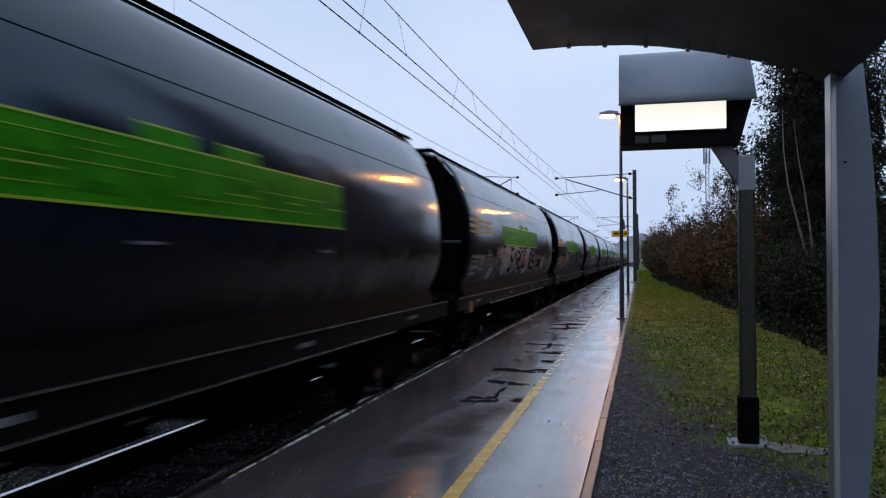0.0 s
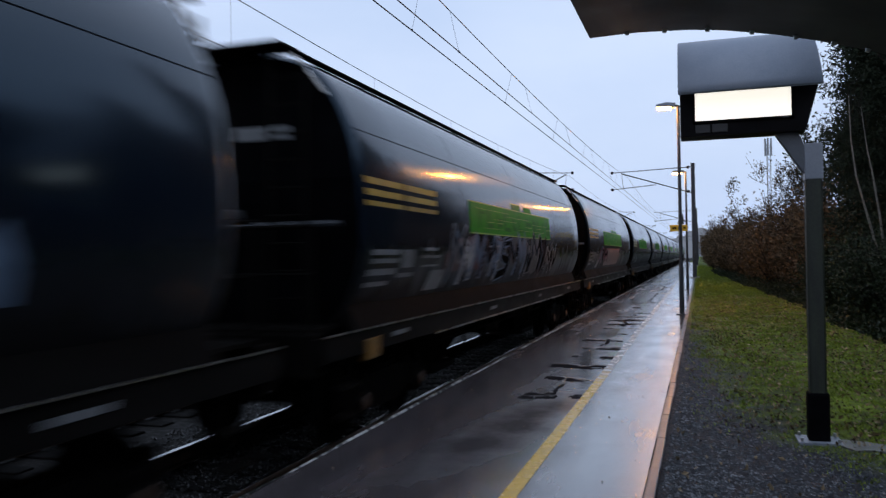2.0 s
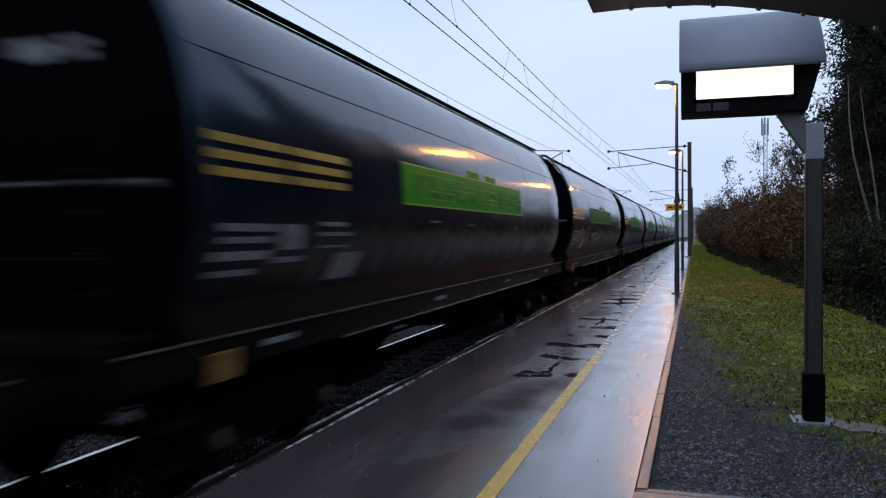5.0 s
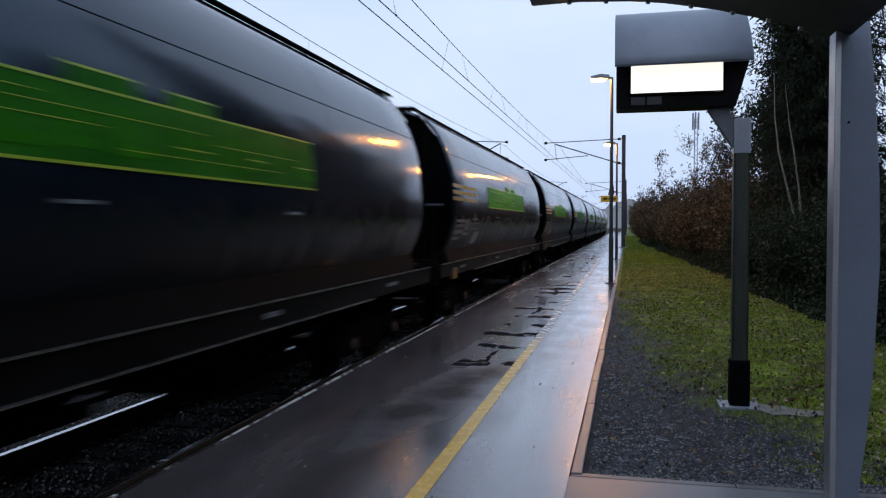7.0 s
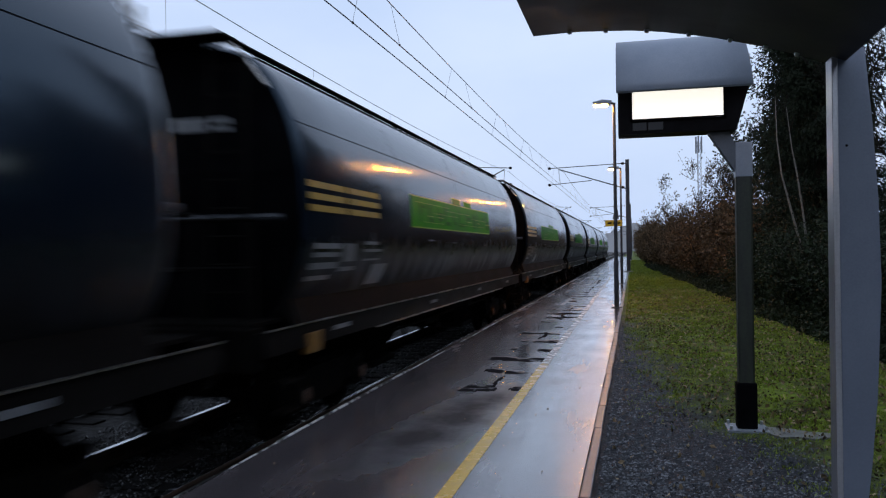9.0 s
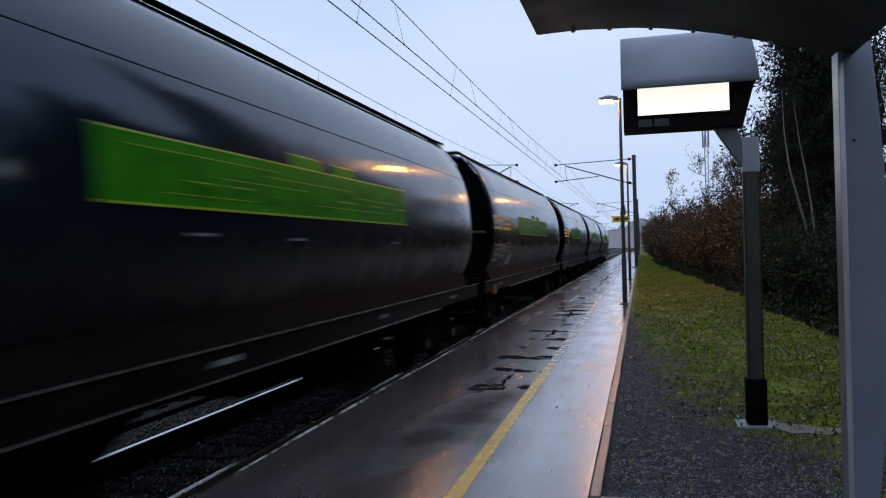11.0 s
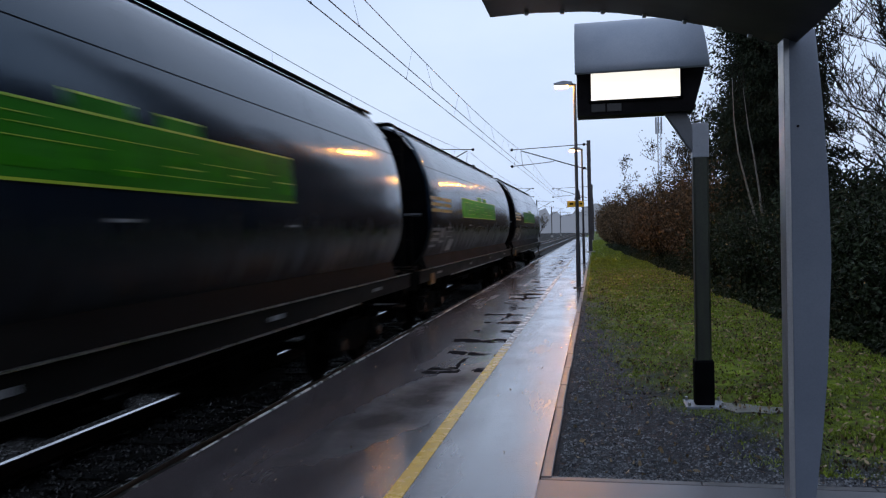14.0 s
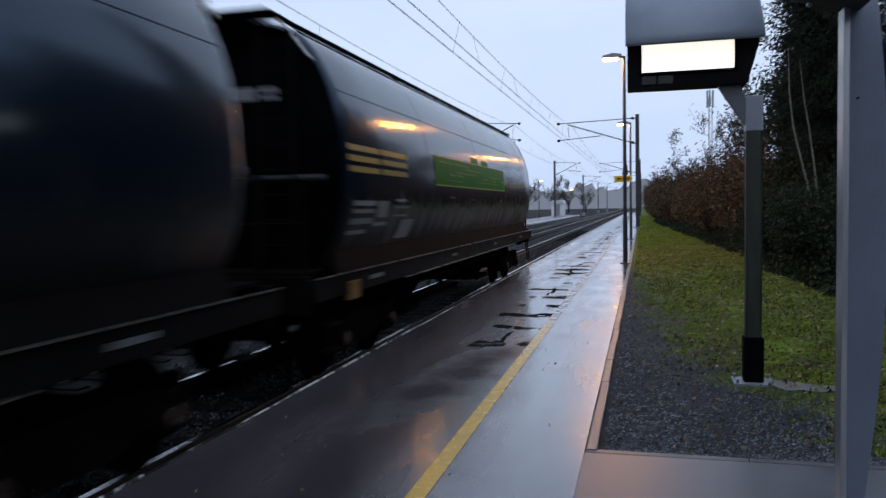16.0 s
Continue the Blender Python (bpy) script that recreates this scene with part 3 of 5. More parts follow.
def body_mesh():
    ring = [(x, z) for x, z in PROF] + [(-x, z) for x, z in PROF[-2:0:-1]]
    bm = bmesh.new()
    cols = []
    stations = [(0.0, 0.97), (0.04, 0.992), (0.12, 1.0)] + [(0.12 + (BODY - 0.24) * i / 12, 1.0) for i in range(1, 12)] + [(BODY - 0.12, 1.0), (BODY - 0.04, 0.992), (BODY, 0.97)]
    for y, s in stations:
        cols.append([bm.verts.new((x * s, y, 2.6 + (z - 2.6) * s)) for x, z in ring])
    n = len(ring)
    for a, b in zip(cols, cols[1:]):
        for i in range(n):
            f = bm.faces.new((a[i], a[(i + 1) % n], b[(i + 1) % n], b[i]))
            f.smooth = True
    return bm, ring


def end_mesh(y, s):
    """A recessed end wall: a rim and a slanted hopper sheet."""
    ring = [(x, z) for x, z in PROF] + [(-x, z) for x, z in PROF[-2:0:-1]]
    bm = bmesh.new()
    outer = [bm.verts.new((x * 0.97, y, 2.6 + (z - 2.6) * 0.97)) for x, z in ring]
    inner = [bm.verts.new((x * 0.93, y + s * (0.05 + 0.5 * max(0, (2.9 - z)) * 0.5), 2.6 + (z - 2.6) * 0.93)) for x, z in ring]
    n = len(ring)
    for i in range(n):
        bm.faces.new((outer[i], outer[(i + 1) % n], inner[(i + 1) % n], inner[i]))
    half = n // 2
    for i in range(half):
        a, b, c, d = inner[i], inner[i + 1], inner[(n - i - 1) % n], inner[(n - i) % n]
        vs = []
        for v in (a, b, c, d):
            if v not in vs:
                vs.append(v)
        if len(vs) > 2:
            bm.faces.new(vs)
    bmesh.ops.recalc_face_normals(bm, faces=bm.faces[:])
    return bm


def decal(y0, y1, z0, z1, lift=0.006, nz=5, slant=0.0, ny=1, thick=0.004):
    """A thin painted panel that follows the curve of the wagon's platform side (world right side, x > 0)."""
    bm = bmesh.new()
    g = []
    for i in range(ny + 1):
        col = []
        for k in range(nz + 1):
            z = z0 + (z1 - z0) * k / nz
            y = y0 + (y1 - y0) * i / ny + slant * (z - z0)
            col.append((bm.verts.new((side_x(z) + lift, y, z))))
        g.append(col)
    for a, b in zip(g, g[1:]):
        for k in range(nz):
            bm.faces.new((a[k], b[k], b[k + 1], a[k + 1]))
    return bm


def wheel_mesh():
    bm = bmesh.new()
    prof = [(-0.07, 0.46), (-0.045, 0.485), (-0.035, 0.46), (0.06, 0.452), (0.065, 0.38), (0.02, 0.36), (0.015, 0.18), (0.08, 0.15), (0.08, 0.0)]
    prof = [(-0.07, 0.0)] + prof
    n = 28
    rings = [[bm.verts.new((x, r * math.cos(2 * math.pi * k / n), r * math.sin(2 * math.pi * k / n))) for k in range(n)] for x, r in prof if r > 0]
    for a, b in zip(rings, rings[1:]):
        for k in range(n):
            bm.faces.new((a[k], a[(k + 1) % n], b[(k + 1) % n], b[k]))
    bm.faces.new(rings[0])
    bm.faces.new(rings[-1])
    bmesh.ops.recalc_face_normals(bm, faces=bm.faces[:])
    return bm


def wheelset_mesh():
    bm = bmesh.new()
    for s in (1, -1):
        w = wheel_mesh()
        bmesh.ops.transform(w, matrix=Matrix.Translation((0.7525 * s, 0, 0)) @ (Matrix.Rotation(0 if s > 0 else math.pi, 4, "Z")), verts=w.verts[:])
        me = bpy.data.meshes.new("tmp")
        w.to_mesh(me)
        w.free()
        bm.from_mesh(me)
        bpy.data.meshes.remove(me)
    tube([(-1.05, 0, 0), (1.05, 0, 0)], 0.075, 10, bm)
    for k in range(4):
        a = k * math.pi / 2
        box(0.80, 0.83, 0.22 * math.cos(a) - 0.03, 0.22 * math.cos(a) + 0.03, 0.22 * math.sin(a) - 0.03, 0.22 * math.sin(a) + 0.03, 0, bm)
    return bm


def bogie_frame_mesh():
    bm = bmesh.new()
    for s in (1, -1):
        x = 0.98 * s
        prof = [(-1.25, 0.58), (-1.25, 0.42), (-1.05, 0.36), (-0.6, 0.42), (-0.35, 0.30), (0.35, 0.30), (0.6, 0.42), (1.05, 0.36), (1.25, 0.42), (1.25, 0.58), (0.5, 0.72), (-0.5, 0.72)]
        prism(prof, 0, x - 0.07, x + 0.07, bm)
    box(-1.0, 1.0, -0.3, 0.3, 0.5, 0.78, 0.02, bm)
    return bm


def axlebox_mesh():
    bm = box(-0.10, 0.10, -0.17, 0.17, -0.16, 0.20, 0.03)
    tube([(0.10, 0, 0), (0.15, 0, 0)], [0.11, 0.09], 10, bm)
    for s in (-1, 1):
        tube([(0.0, s * 0.24, 0.02), (0.0, s * 0.24, 0.30)], 0.075, 8, bm)
    return bm


def hopper_mesh(foot):
    bm = bmesh.new()
    top = [(-1.0, -1.5), (1.0, -1.5), (1.0, 1.5), (-1.0, 1.5)]
    a = [bm.verts.new((x, y, 1.2)) for x, y in top]
    b = [bm.verts.new((x * 0.75, y * 0.3, foot)) for x, y in top]
    for i in range(4):
        bm.faces.new((a[i], a[(i + 1) % 4], b[(i + 1) % 4], b[i]))
    bm.faces.new(b)
    bmesh.ops.recalc_face_normals(bm, faces=bm.faces[:])
    box(-0.95, 0.95, -0.55, 0.55, foot - 0.06, foot + 0.03, 0.01, bm)
    return bm


def build_wagon():
    """One bogie hopper wagon. Its origin lies at rail level under the nearer end of the barrel; the platform side is +x."""
    w = thing("hopper_wagon", "dark grey grain hopper wagon with bright green side panel", "wagon", "wagons of the freight train")
    bm, _ = body_mesh()
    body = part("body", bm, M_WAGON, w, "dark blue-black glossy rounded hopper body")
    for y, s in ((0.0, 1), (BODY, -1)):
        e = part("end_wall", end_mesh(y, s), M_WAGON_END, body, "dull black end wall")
    # lengthwise dark line, and upright weld seams
    part("seam", decal(0.1, BODY - 0.1, 3.400, 3.407, 0.004, 1, 0, 8), M_WAGON_END, body, "thin dark line")
    for y in (3.55, 7.3, 11.05):
        part("seam", decal(y, y + 0.03, 1.3, 4.0, 0.005, 14), M_WAGON, body)
    # roof: two walkways and a row of hatches
    for s in (1, -1):
        g = box(s * 0.73 - 0.05, s * 0.73 + 0.05, -0.5, BODY + 0.5, 4.196, 4.214, 0.004)
        for i in range(12):
            y = 0.4 + i * (BODY - 0.8) / 11
            box(s * 0.70 - 0.02, s * 0.70 + 0.02, y - 0.02, y + 0.02, 4.09, 4.198, 0, g)
        tube([(s * 0.825, 0.1, 4.102), (s * 0.825, BODY - 0.1, 4.102)], 0.012, 6, g)
        part("walkway", g, M_UNDER, w, "dark roof walkway grating")
    hatch = part("roof_hatch", box(-0.36, 0.36, -1.5, 1.5, 4.26, 4.345, 0.02), M_WAGON, w)
    hatch.matrix_basis = pose(0, 2.2, 0)
    for i in range(1, 4):
        share("roof_hatch", hatch, w, pose(0, 2.2 + i * 3.4, 0))
    # underframe
    for s in (1, -1):
        x = 1.30 * s
        bm = box(min(x - 0.02 * s, x + 0.06 * s), max(x - 0.02 * s, x + 0.06 * s), -0.75, BODY + 0.75, 1.06, 1.30)
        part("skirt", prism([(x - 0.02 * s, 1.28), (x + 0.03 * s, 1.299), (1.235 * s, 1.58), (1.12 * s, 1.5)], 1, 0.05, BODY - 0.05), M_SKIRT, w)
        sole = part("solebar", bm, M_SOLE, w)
        # bright steel strips put the solebar's wet highlights into colour
        part("solebar_edge", box(min(x + 0.05 * s, x + 0.085 * s), max(x + 0.05 * s, x + 0.085 * s), -0.75, BODY + 0.75, 1.302, 1.316), M_STEEL, sole, "bright strip for the wet highlight on the top edge")
        part("solebar_lip", box(min(x + 0.03 * s, x + 0.10 * s), max(x + 0.03 * s, x + 0.10 * s), 2.4, BODY - 2.4, 1.046, 1.058), M_STEEL, sole, "bright strip for the wet highlight on the lower lip")
    for yy, wd in ((0.95, 0.5), (5.3, 0.42), (9.4, 0.3), (13.2, 0.45)):
        part("solebar_plate", box(1.361, 1.366, yy, yy + wd, 1.16, 1.21), M_LABEL, w, "small pale plate on the solebar")
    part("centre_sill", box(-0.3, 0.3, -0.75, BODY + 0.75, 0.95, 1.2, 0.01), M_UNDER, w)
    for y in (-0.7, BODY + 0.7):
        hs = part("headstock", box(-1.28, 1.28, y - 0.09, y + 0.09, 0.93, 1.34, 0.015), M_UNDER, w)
        out = -1 if y < 0 else 1
        for s in (1, -1):
            b = tube([(s * 0.875, y, 1.06), (s * 0.875, y + out * 0.36, 1.06)], [0.12, 0.10], 12)
            tube([(s * 0.875, y + out * 0.36, 1.06), (s * 0.875, y + out * 0.42, 1.06)], [0.23, 0.22], 16, b)
            part("buffer", b, M_UNDER, hs)
        hook = box(-0.05, 0.05, min(y, y + out * 0.4), max(y, y + out * 0.4), 1.0, 1.1, 0.01)
        tube([(0.0, y + out * 0.36, 1.05), (0.0, y + out * 0.45, 0.85), (0.0, y + out * 0.36, 0.68)], 0.03, 8, hook)
        part("coupling", hook, M_UNDER, hs)
        part("brake_hose", tube([(0.4, y, 0.95), (0.42, y + out * 0.25, 0.8), (0.42, y + out * 0.35, 0.45), (0.38, y + out * 0.3, 0.28)], 0.03, 8), M_SLEEVE, hs, "hanging black rubber hose")
        # end gallery with rails and a ladder
        gal = box(-1.2, 1.2, min(y, y - out * 0.6), max(y, y - out * 0.6), 1.34, 1.38, 0.005)
        part("end_platform", gal, M_UNDER, w)
        rail = tube([(-1.2, y - out * 0.05, 1.38), (-1.2, y - out * 0.05, 2.36), (1.2, y - out * 0.05, 2.36), (1.2, y - out * 0.05, 1.38)], 0.022, 8)
        tube([(-1.2, y - out * 0.05, 1.9), (1.2, y - out * 0.05, 1.9)], 0.018, 6, rail)
        part("end_rail", rail, M_UNDER, w)
        lad = part("ladder", tube([(0.55, y - out * 0.35, 1.38), (0.55, y - out * 0.42, 4.2)], 0.022, 6), M_UNDER, w)
        part("ladder_stile", tube([(0.95, y - out * 0.35, 1.38), (0.95, y - out * 0.42, 4.0)], 0.022, 6), M_UNDER, lad)
        rung = part("rung", tube([(0.55, 0, 0), (0.95, 0, 0)], 0.014, 6), M_UNDER, lad)
        rung.matrix_basis = pose(0, y - out * 0.38, 1.65)
        for i in range(1, 9):
            share("rung", rung, lad, pose(0, y - out * 0.38, 1.65 + i * 0.28))
        lamp = part("end_plate", box(0.1, 0.75, y - out * 0.47 - 0.01, y - out * 0.47 + 0.01, 3.28, 3.42, 0.004), M_LABEL, w, "pale plate high on the end")
        part("end_brace", tube([(-1.15, y - out * 0.45, 2.4), (1.30, y - out * 0.45, 2.4)], 0.035, 8), M_MAST, w)
        st = tube([(1.28, y - out * 0.35, 1.05), (1.33, y - out * 0.35, 0.45)], 0.018, 6)
        tube([(1.28, y - out * 0.7, 1.05), (1.33, y - out * 0.7, 0.45)], 0.018, 6, st)
        for z in (0.46, 0.75):
            box(1.2, 1.38, min(y - out * 0.35, y - out * 0.7), max(y - out * 0.35, y - out * 0.7), z, z + 0.02, 0, st)
        part("step", st, M_UNDER, w)
        part("corner_brace", tube([(0.75, y - out * 0.55, 4.18), (1.12, y - out * 0.55, 3.72)], 0.022, 6), M_STEEL, w, "bright wet corner brace")
        part("roof_step", box(-0.77, 0.77, min(y - out * 0.2, y - out * 0.68), max(y - out * 0.2, y - out * 0.68), 4.205, 4.23, 0.004), M_UNDER, w)
    part("brake_wheel_box", box(1.30, 1.385, 0.2, 0.55, 0.98, 1.2, 0.015), M_ORANGE, w, "ochre brake lever box")
    # discharge hoppers and gear between the bogies
    hop = part("hopper", hopper_mesh(0.40), M_UNDER, w)
    hop.matrix_basis = pose(0, 4.0, 0)
    share("hopper", hop, w, pose(0, 10.05, 0))
    middle = part("hopper", hopper_mesh(0.74), M_UNDER, w)
    middle.matrix_basis = pose(0, 7.0, 0)
    part("brake_cylinder", tube([(0.5, 5.6, 0.88), (0.5, 6.4, 0.88)], 0.15, 14), M_UNDER, w)
    part("air_tank", tube([(0.75, 8.3, 0.88), (0.75, 9.4, 0.88)], [0.16, 0.16], 14), M_UNDER, w)
    part("lever_rod", tube([(1.1, 3.2, 0.84), (1.1, BODY - 3.2, 0.84)], 0.022, 6), M_UNDER, w)
    for y in (4.0, 6.0, 8.7, 10.7):
        part("hand_lever", tube([(1.22, y, 1.0), (1.28, y + 0.12, 0.68)], 0.020, 6), M_SOLE, w)
    # bogies
    frame_src = box_src = cover = None
    for cy in (1.55, BODY - 1.55):
        bg = new("bogie")
        bg.parent = w
        bg.matrix_basis = pose(0, cy, 0)
        if frame_src is None:
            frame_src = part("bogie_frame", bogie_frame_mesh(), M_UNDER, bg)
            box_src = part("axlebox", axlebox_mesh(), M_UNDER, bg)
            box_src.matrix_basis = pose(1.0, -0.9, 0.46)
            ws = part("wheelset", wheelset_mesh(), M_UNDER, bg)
            ws.matrix_basis = pose(0, -0.9, 0.46)
        else:
            share("bogie_frame", frame_src, bg, pose(0, 0, 0))
            share("axlebox", box_src, bg, pose(1.0, -0.9, 0.46))
            share("wheelset", ws, bg, pose(0, -0.9, 0.46))
        share("axlebox", box_src, bg, pose(1.0, 0.9, 0.46))
        share("axlebox", box_src, bg, pose(-1.0, -0.9, 0.46, 0, 0, 180))
        share("axlebox", box_src, bg, pose(-1.0, 0.9, 0.46, 0, 0, 180))
        share("wheelset", ws, bg, pose(0, 0.9, 0.46))
        if cover is None:
            cover = part("axle_cover", tube([(0, 0, 0), (0.02, 0, 0)], [0.085, 0.07], 12), M_RUST, bg, "rusty round axlebox cover")
            cover.matrix_basis = pose(1.152, -0.9, 0.46)
        else:
            share("axle_cover", cover, bg, pose(1.152, -0.9, 0.46))
        share("axle_cover", cover, bg, pose(1.152, 0.9, 0.46))
    # markings on the platform side
    for y0, y1 in ((0.10, 1.18), (1.28, 2.36)):
        for z in (2.475, 2.60, 2.725):
            part("yellow_stripe", decal(y0, y1, z, z + 0.07, 0.008, 1), M_STRIPE, body)
    panel = part("green_panel", decal(3.9, 10.35, 2.40, 2.90, 0.008, 5), M_GREEN, body, "bright green logo panel with lime lines")
    part("panel_line", decal(3.9, 10.35, 2.40, 2.42, 0.012, 1), M_LIME, panel)
    part("panel_line", decal(3.9, 10.35, 2.882, 2.90, 0.012, 1), M_LIME, panel)
    for y0, y1, z0, z1 in ((6.7, 7.4, 2.90, 3.02), (7.75, 8.4, 2.90, 3.01)):
        part("panel_tab", decal(y0, y1, z0, z1, 0.008, 2), M_GREEN, panel)
        part("panel_line", decal(y0, y1, z1 - 0.018, z1, 0.012, 1), M_LIME, panel)
    rng = random.Random(5)
    y = 4.35
    while y < 9.9:
        wdt = rng.uniform(0.28, 0.5)
        z0, z1 = 2.47 + rng.uniform(0, 0.04), 2.78 + rng.uniform(-0.03, 0.05)
        part("logo_shape", decal(y, y + 0.13, z0, z1, 0.012, 3), M_GREEN_DARK, panel)
        part("logo_shape", decal(y + 0.09, y + wdt, z0 + rng.choice((0, 0.13, 0.22)), z0 + 0.07 + rng.choice((0, 0.13, 0.2)), 0.012, 2), M_GREEN_DARK, panel)
        if rng.random() < 0.5:
            part("logo_line", decal(y, y + wdt, 2.60, 2.612, 0.014, 1), M_LIME, panel)
        y += wdt + rng.uniform(0.12, 0.25)
    for y0, y1, z in ((4.2, 6.4, 2.80), (6.1, 8.2, 2.74), (4.6, 5.9, 2.50), (7.2, 9.6, 2.53), (8.4, 9.9, 2.67), (5.3, 7.0, 2.66)):
        part("logo_line", decal(y0, y1, z, z + 0.006, 0.015, 1), M_LIME, panel)
    # small unreadable tables and load marks low at the near end
    for y0, y1, z0, z1 in ((0.25, 1.0, 2.08, 2.14), (0.25, 1.0, 1.99, 2.04), (0.2, 1.0, 1.86, 1.93), (0.2, 0.8, 1.74, 1.79), (1.12, 1.5, 1.93, 2.14), (1.05, 1.55, 1.82, 1.87),
                           (1.82, 2.35, 2.13, 2.17), (1.78, 2.5, 2.04, 2.075), (1.85, 2.42, 1.93, 1.955)):
        part("marking", decal(y0, y1, z0, z1, 0.008, 2), M_LABEL, body)
    part("marking", decal(2.15, 2.75, 1.62, 1.88, 0.008, 3, 0.3), M_LABEL, body, "pale slanted plate")
    for i, yy in enumerate((4.9, 6.6, 9.7)):
        part("marking", decal(yy, yy + 0.35, 2.20 - 0.03 * i, 2.225 - 0.03 * i, 0.008, 1), M_LABEL, body)
    return w


def train_y(k, t):
    return 15.028 + PITCH * k - 12.526 * t + 0.0333 * t * t - 0.0009 * t ** 3


WAGONS = {}
first_wagon = build_wagon()
for k in range(-2, 12):
    m = pose(TRACK_X, train_y(k, 0), RAIL_Z)
    if k == -2:
        first_wagon.matrix_basis = m
        WAGONS[k] = first_wagon
    else:
        WAGONS[k] = copy_thing(first_wagon, m)


def body_of(k):
    return next(o for o in WAGONS[k].children if o.name.split(".")[0] == "body")


def dull_panel(k):
    """A darker green panel in place of the brighter one."""
    for o in WAGONS[k].children_recursive:
        if o.name.split(".")[0] in ("green_panel", "panel_tab"):
            o.data = o.data.copy()
            o.data.materials[0] = M_GREEN_DEEP


for k in (4, 8, 9, 11):
    dull_panel(k)


def shift_marks(k, kinds, dy, dz):
    """Some wagons carry their markings a little higher or further along. The side is near upright there."""
    for o in WAGONS[k].children_recursive:
        if o.name.split(".")[0] in kinds:
            o.matrix_basis = pose(0.0 if dz < 0.05 else -0.012, dy, dz) @ o.matrix_basis


for k in (-2, -1, 0, 1, 2):
    shift_marks(k, ("yellow_stripe",), 0.0, 0.11)
shift_marks(5, ("yellow_stripe", "green_panel"), -0.15, 0.03)
shift_marks(9, ("green_panel",), -0.45, 0.0)
shift_marks(9, ("yellow_stripe",), -0.2, -0.03)


def stroke(points, width, lift):
    """A sprayed band of even width along points (y, z) on the curved side."""
    bm = bmesh.new()
    fine = []
    for (ya, za), (yb, zb) in zip(points, points[1:]):
        n = max(1, int(math.hypot(yb - ya, zb - za) / 0.10))
        fine += [(ya + (yb - ya) * i / n, za + (zb - za) * i / n) for i in range(n)]
    fine.append(points[-1])
    rows = []
    for i, (y, z) in enumerate(fine):
        dy = fine[min(i + 1, len(fine) - 1)][0] - fine[max(i - 1, 0)][0]
        dz = fine[min(i + 1, len(fine) - 1)][1] - fine[max(i - 1, 0)][1]
        d = math.hypot(dy, dz) or 1.0
        row = []
        for e in (-0.5, 0.0, 0.5):
            py, pz = y - dz / d * e * width, z + dy / d * e * width
            row.append(bm.verts.new((side_x(pz) + lift, py, pz)))
        rows.append(row)
    for p, q in zip(rows, rows[1:]):
        for k in (0, 1):
            bm.faces.new((p[k], q[k], q[k + 1], p[k + 1]))
    bmesh.ops.recalc_face_normals(bm, faces=bm.faces[:])
    if bm.faces[0].normal.x < 0:
        bmesh.ops.reverse_faces(bm, faces=bm.faces[:])
    return bm


def wobbly_band(rng, y0, y1, z0, z1):
    """A sprayed background cloud: one strip with an uneven upper and lower edge."""
    bm = bmesh.new()
    n = max(4, int((y1 - y0) / 0.22))
    rows = []
    for i in range(n + 1):
        y = y0 + (y1 - y0) * i / n
        fade = min(1.0, 3.0 * min(i, n - i) / n + 0.35)
        lo, hi = z0 + rng.uniform(-0.05, 0.06), z0 + (z1 - z0) * fade + rng.uniform(-0.09, 0.09)
        rows.append([bm.verts.new((side_x(lo + (hi - lo) * k / 5) + 0.008, y, lo + (hi - lo) * k / 5)) for k in range(6)])
    for p, q in zip(rows, rows[1:]):
        for k in range(5):
            bm.faces.new((p[k], q[k], q[k + 1], p[k + 1]))
    return bm


BENDS = (((0, 0), (0.1, 1), (0.55, 0.45), (0.9, 1), (1, 0)), ((0.9, 0.95), (0.2, 0.85), (0.15, 0.5), (0.85, 0.4), (0.75, 0.05), (0, 0)),
         ((0.05, 0), (0.05, 1), (0.8, 0.9), (0.7, 0.5), (0.1, 0.5), (0.9, 0)), ((0, 1), (0.25, 0), (0.5, 0.7), (0.75, 0), (1, 1)),
         ((0.95, 0.8), (0.5, 1), (0.05, 0.6), (0.3, 0.05), (0.9, 0.15), (0.9, 0.45)))


def graffiti(k, seed, y0, y1, z0, z1, mats, label, cloud=None):
    """Sprayed tags along the lower side of a wagon: background cloud, outlined bent strokes, highlights."""
    rng = random.Random(seed)
    b = body_of(k)
    if cloud:
        yc = y0
        while yc < y1:
            w = rng.uniform(0.9, 1.9)
            part("graffiti", wobbly_band(rng, yc - 0.15, min(yc + w, y1 + 0.2), z0 + rng.uniform(-0.05, 0.2), z1 + rng.uniform(-0.15, 0.06)), rng.choice(cloud), b, label)
            yc += w + rng.uniform(-0.1, 0.3)
    y = y0
    while y < y1:
        w, h = rng.uniform(0.5, 0.85), (z1 - z0) * rng.uniform(0.75, 1.0)
        zb, lean = z0 + rng.uniform(0.0, 0.08), rng.uniform(-0.05, 0.2)
        pts = [(y + p * w + lean * q * h + rng.uniform(-0.04, 0.04), zb + q * h + rng.uniform(-0.03, 0.03)) for p, q in rng.choice(BENDS)]
        ink = rng.choice(mats)
        part("graffiti", stroke(pts, 0.21, 0.011), rng.choice(mats), b, label)
        part("graffiti", stroke(pts, 0.14, 0.014), M_WAGON_END if rng.random() < 0.45 else ink, b, label)
        part("graffiti", stroke([(p[0] + 0.05, p[1] + 0.03) for p in pts[:3]], 0.035, 0.017), rng.choice(mats), b, label)
        y += w * rng.uniform(0.8, 1.05)


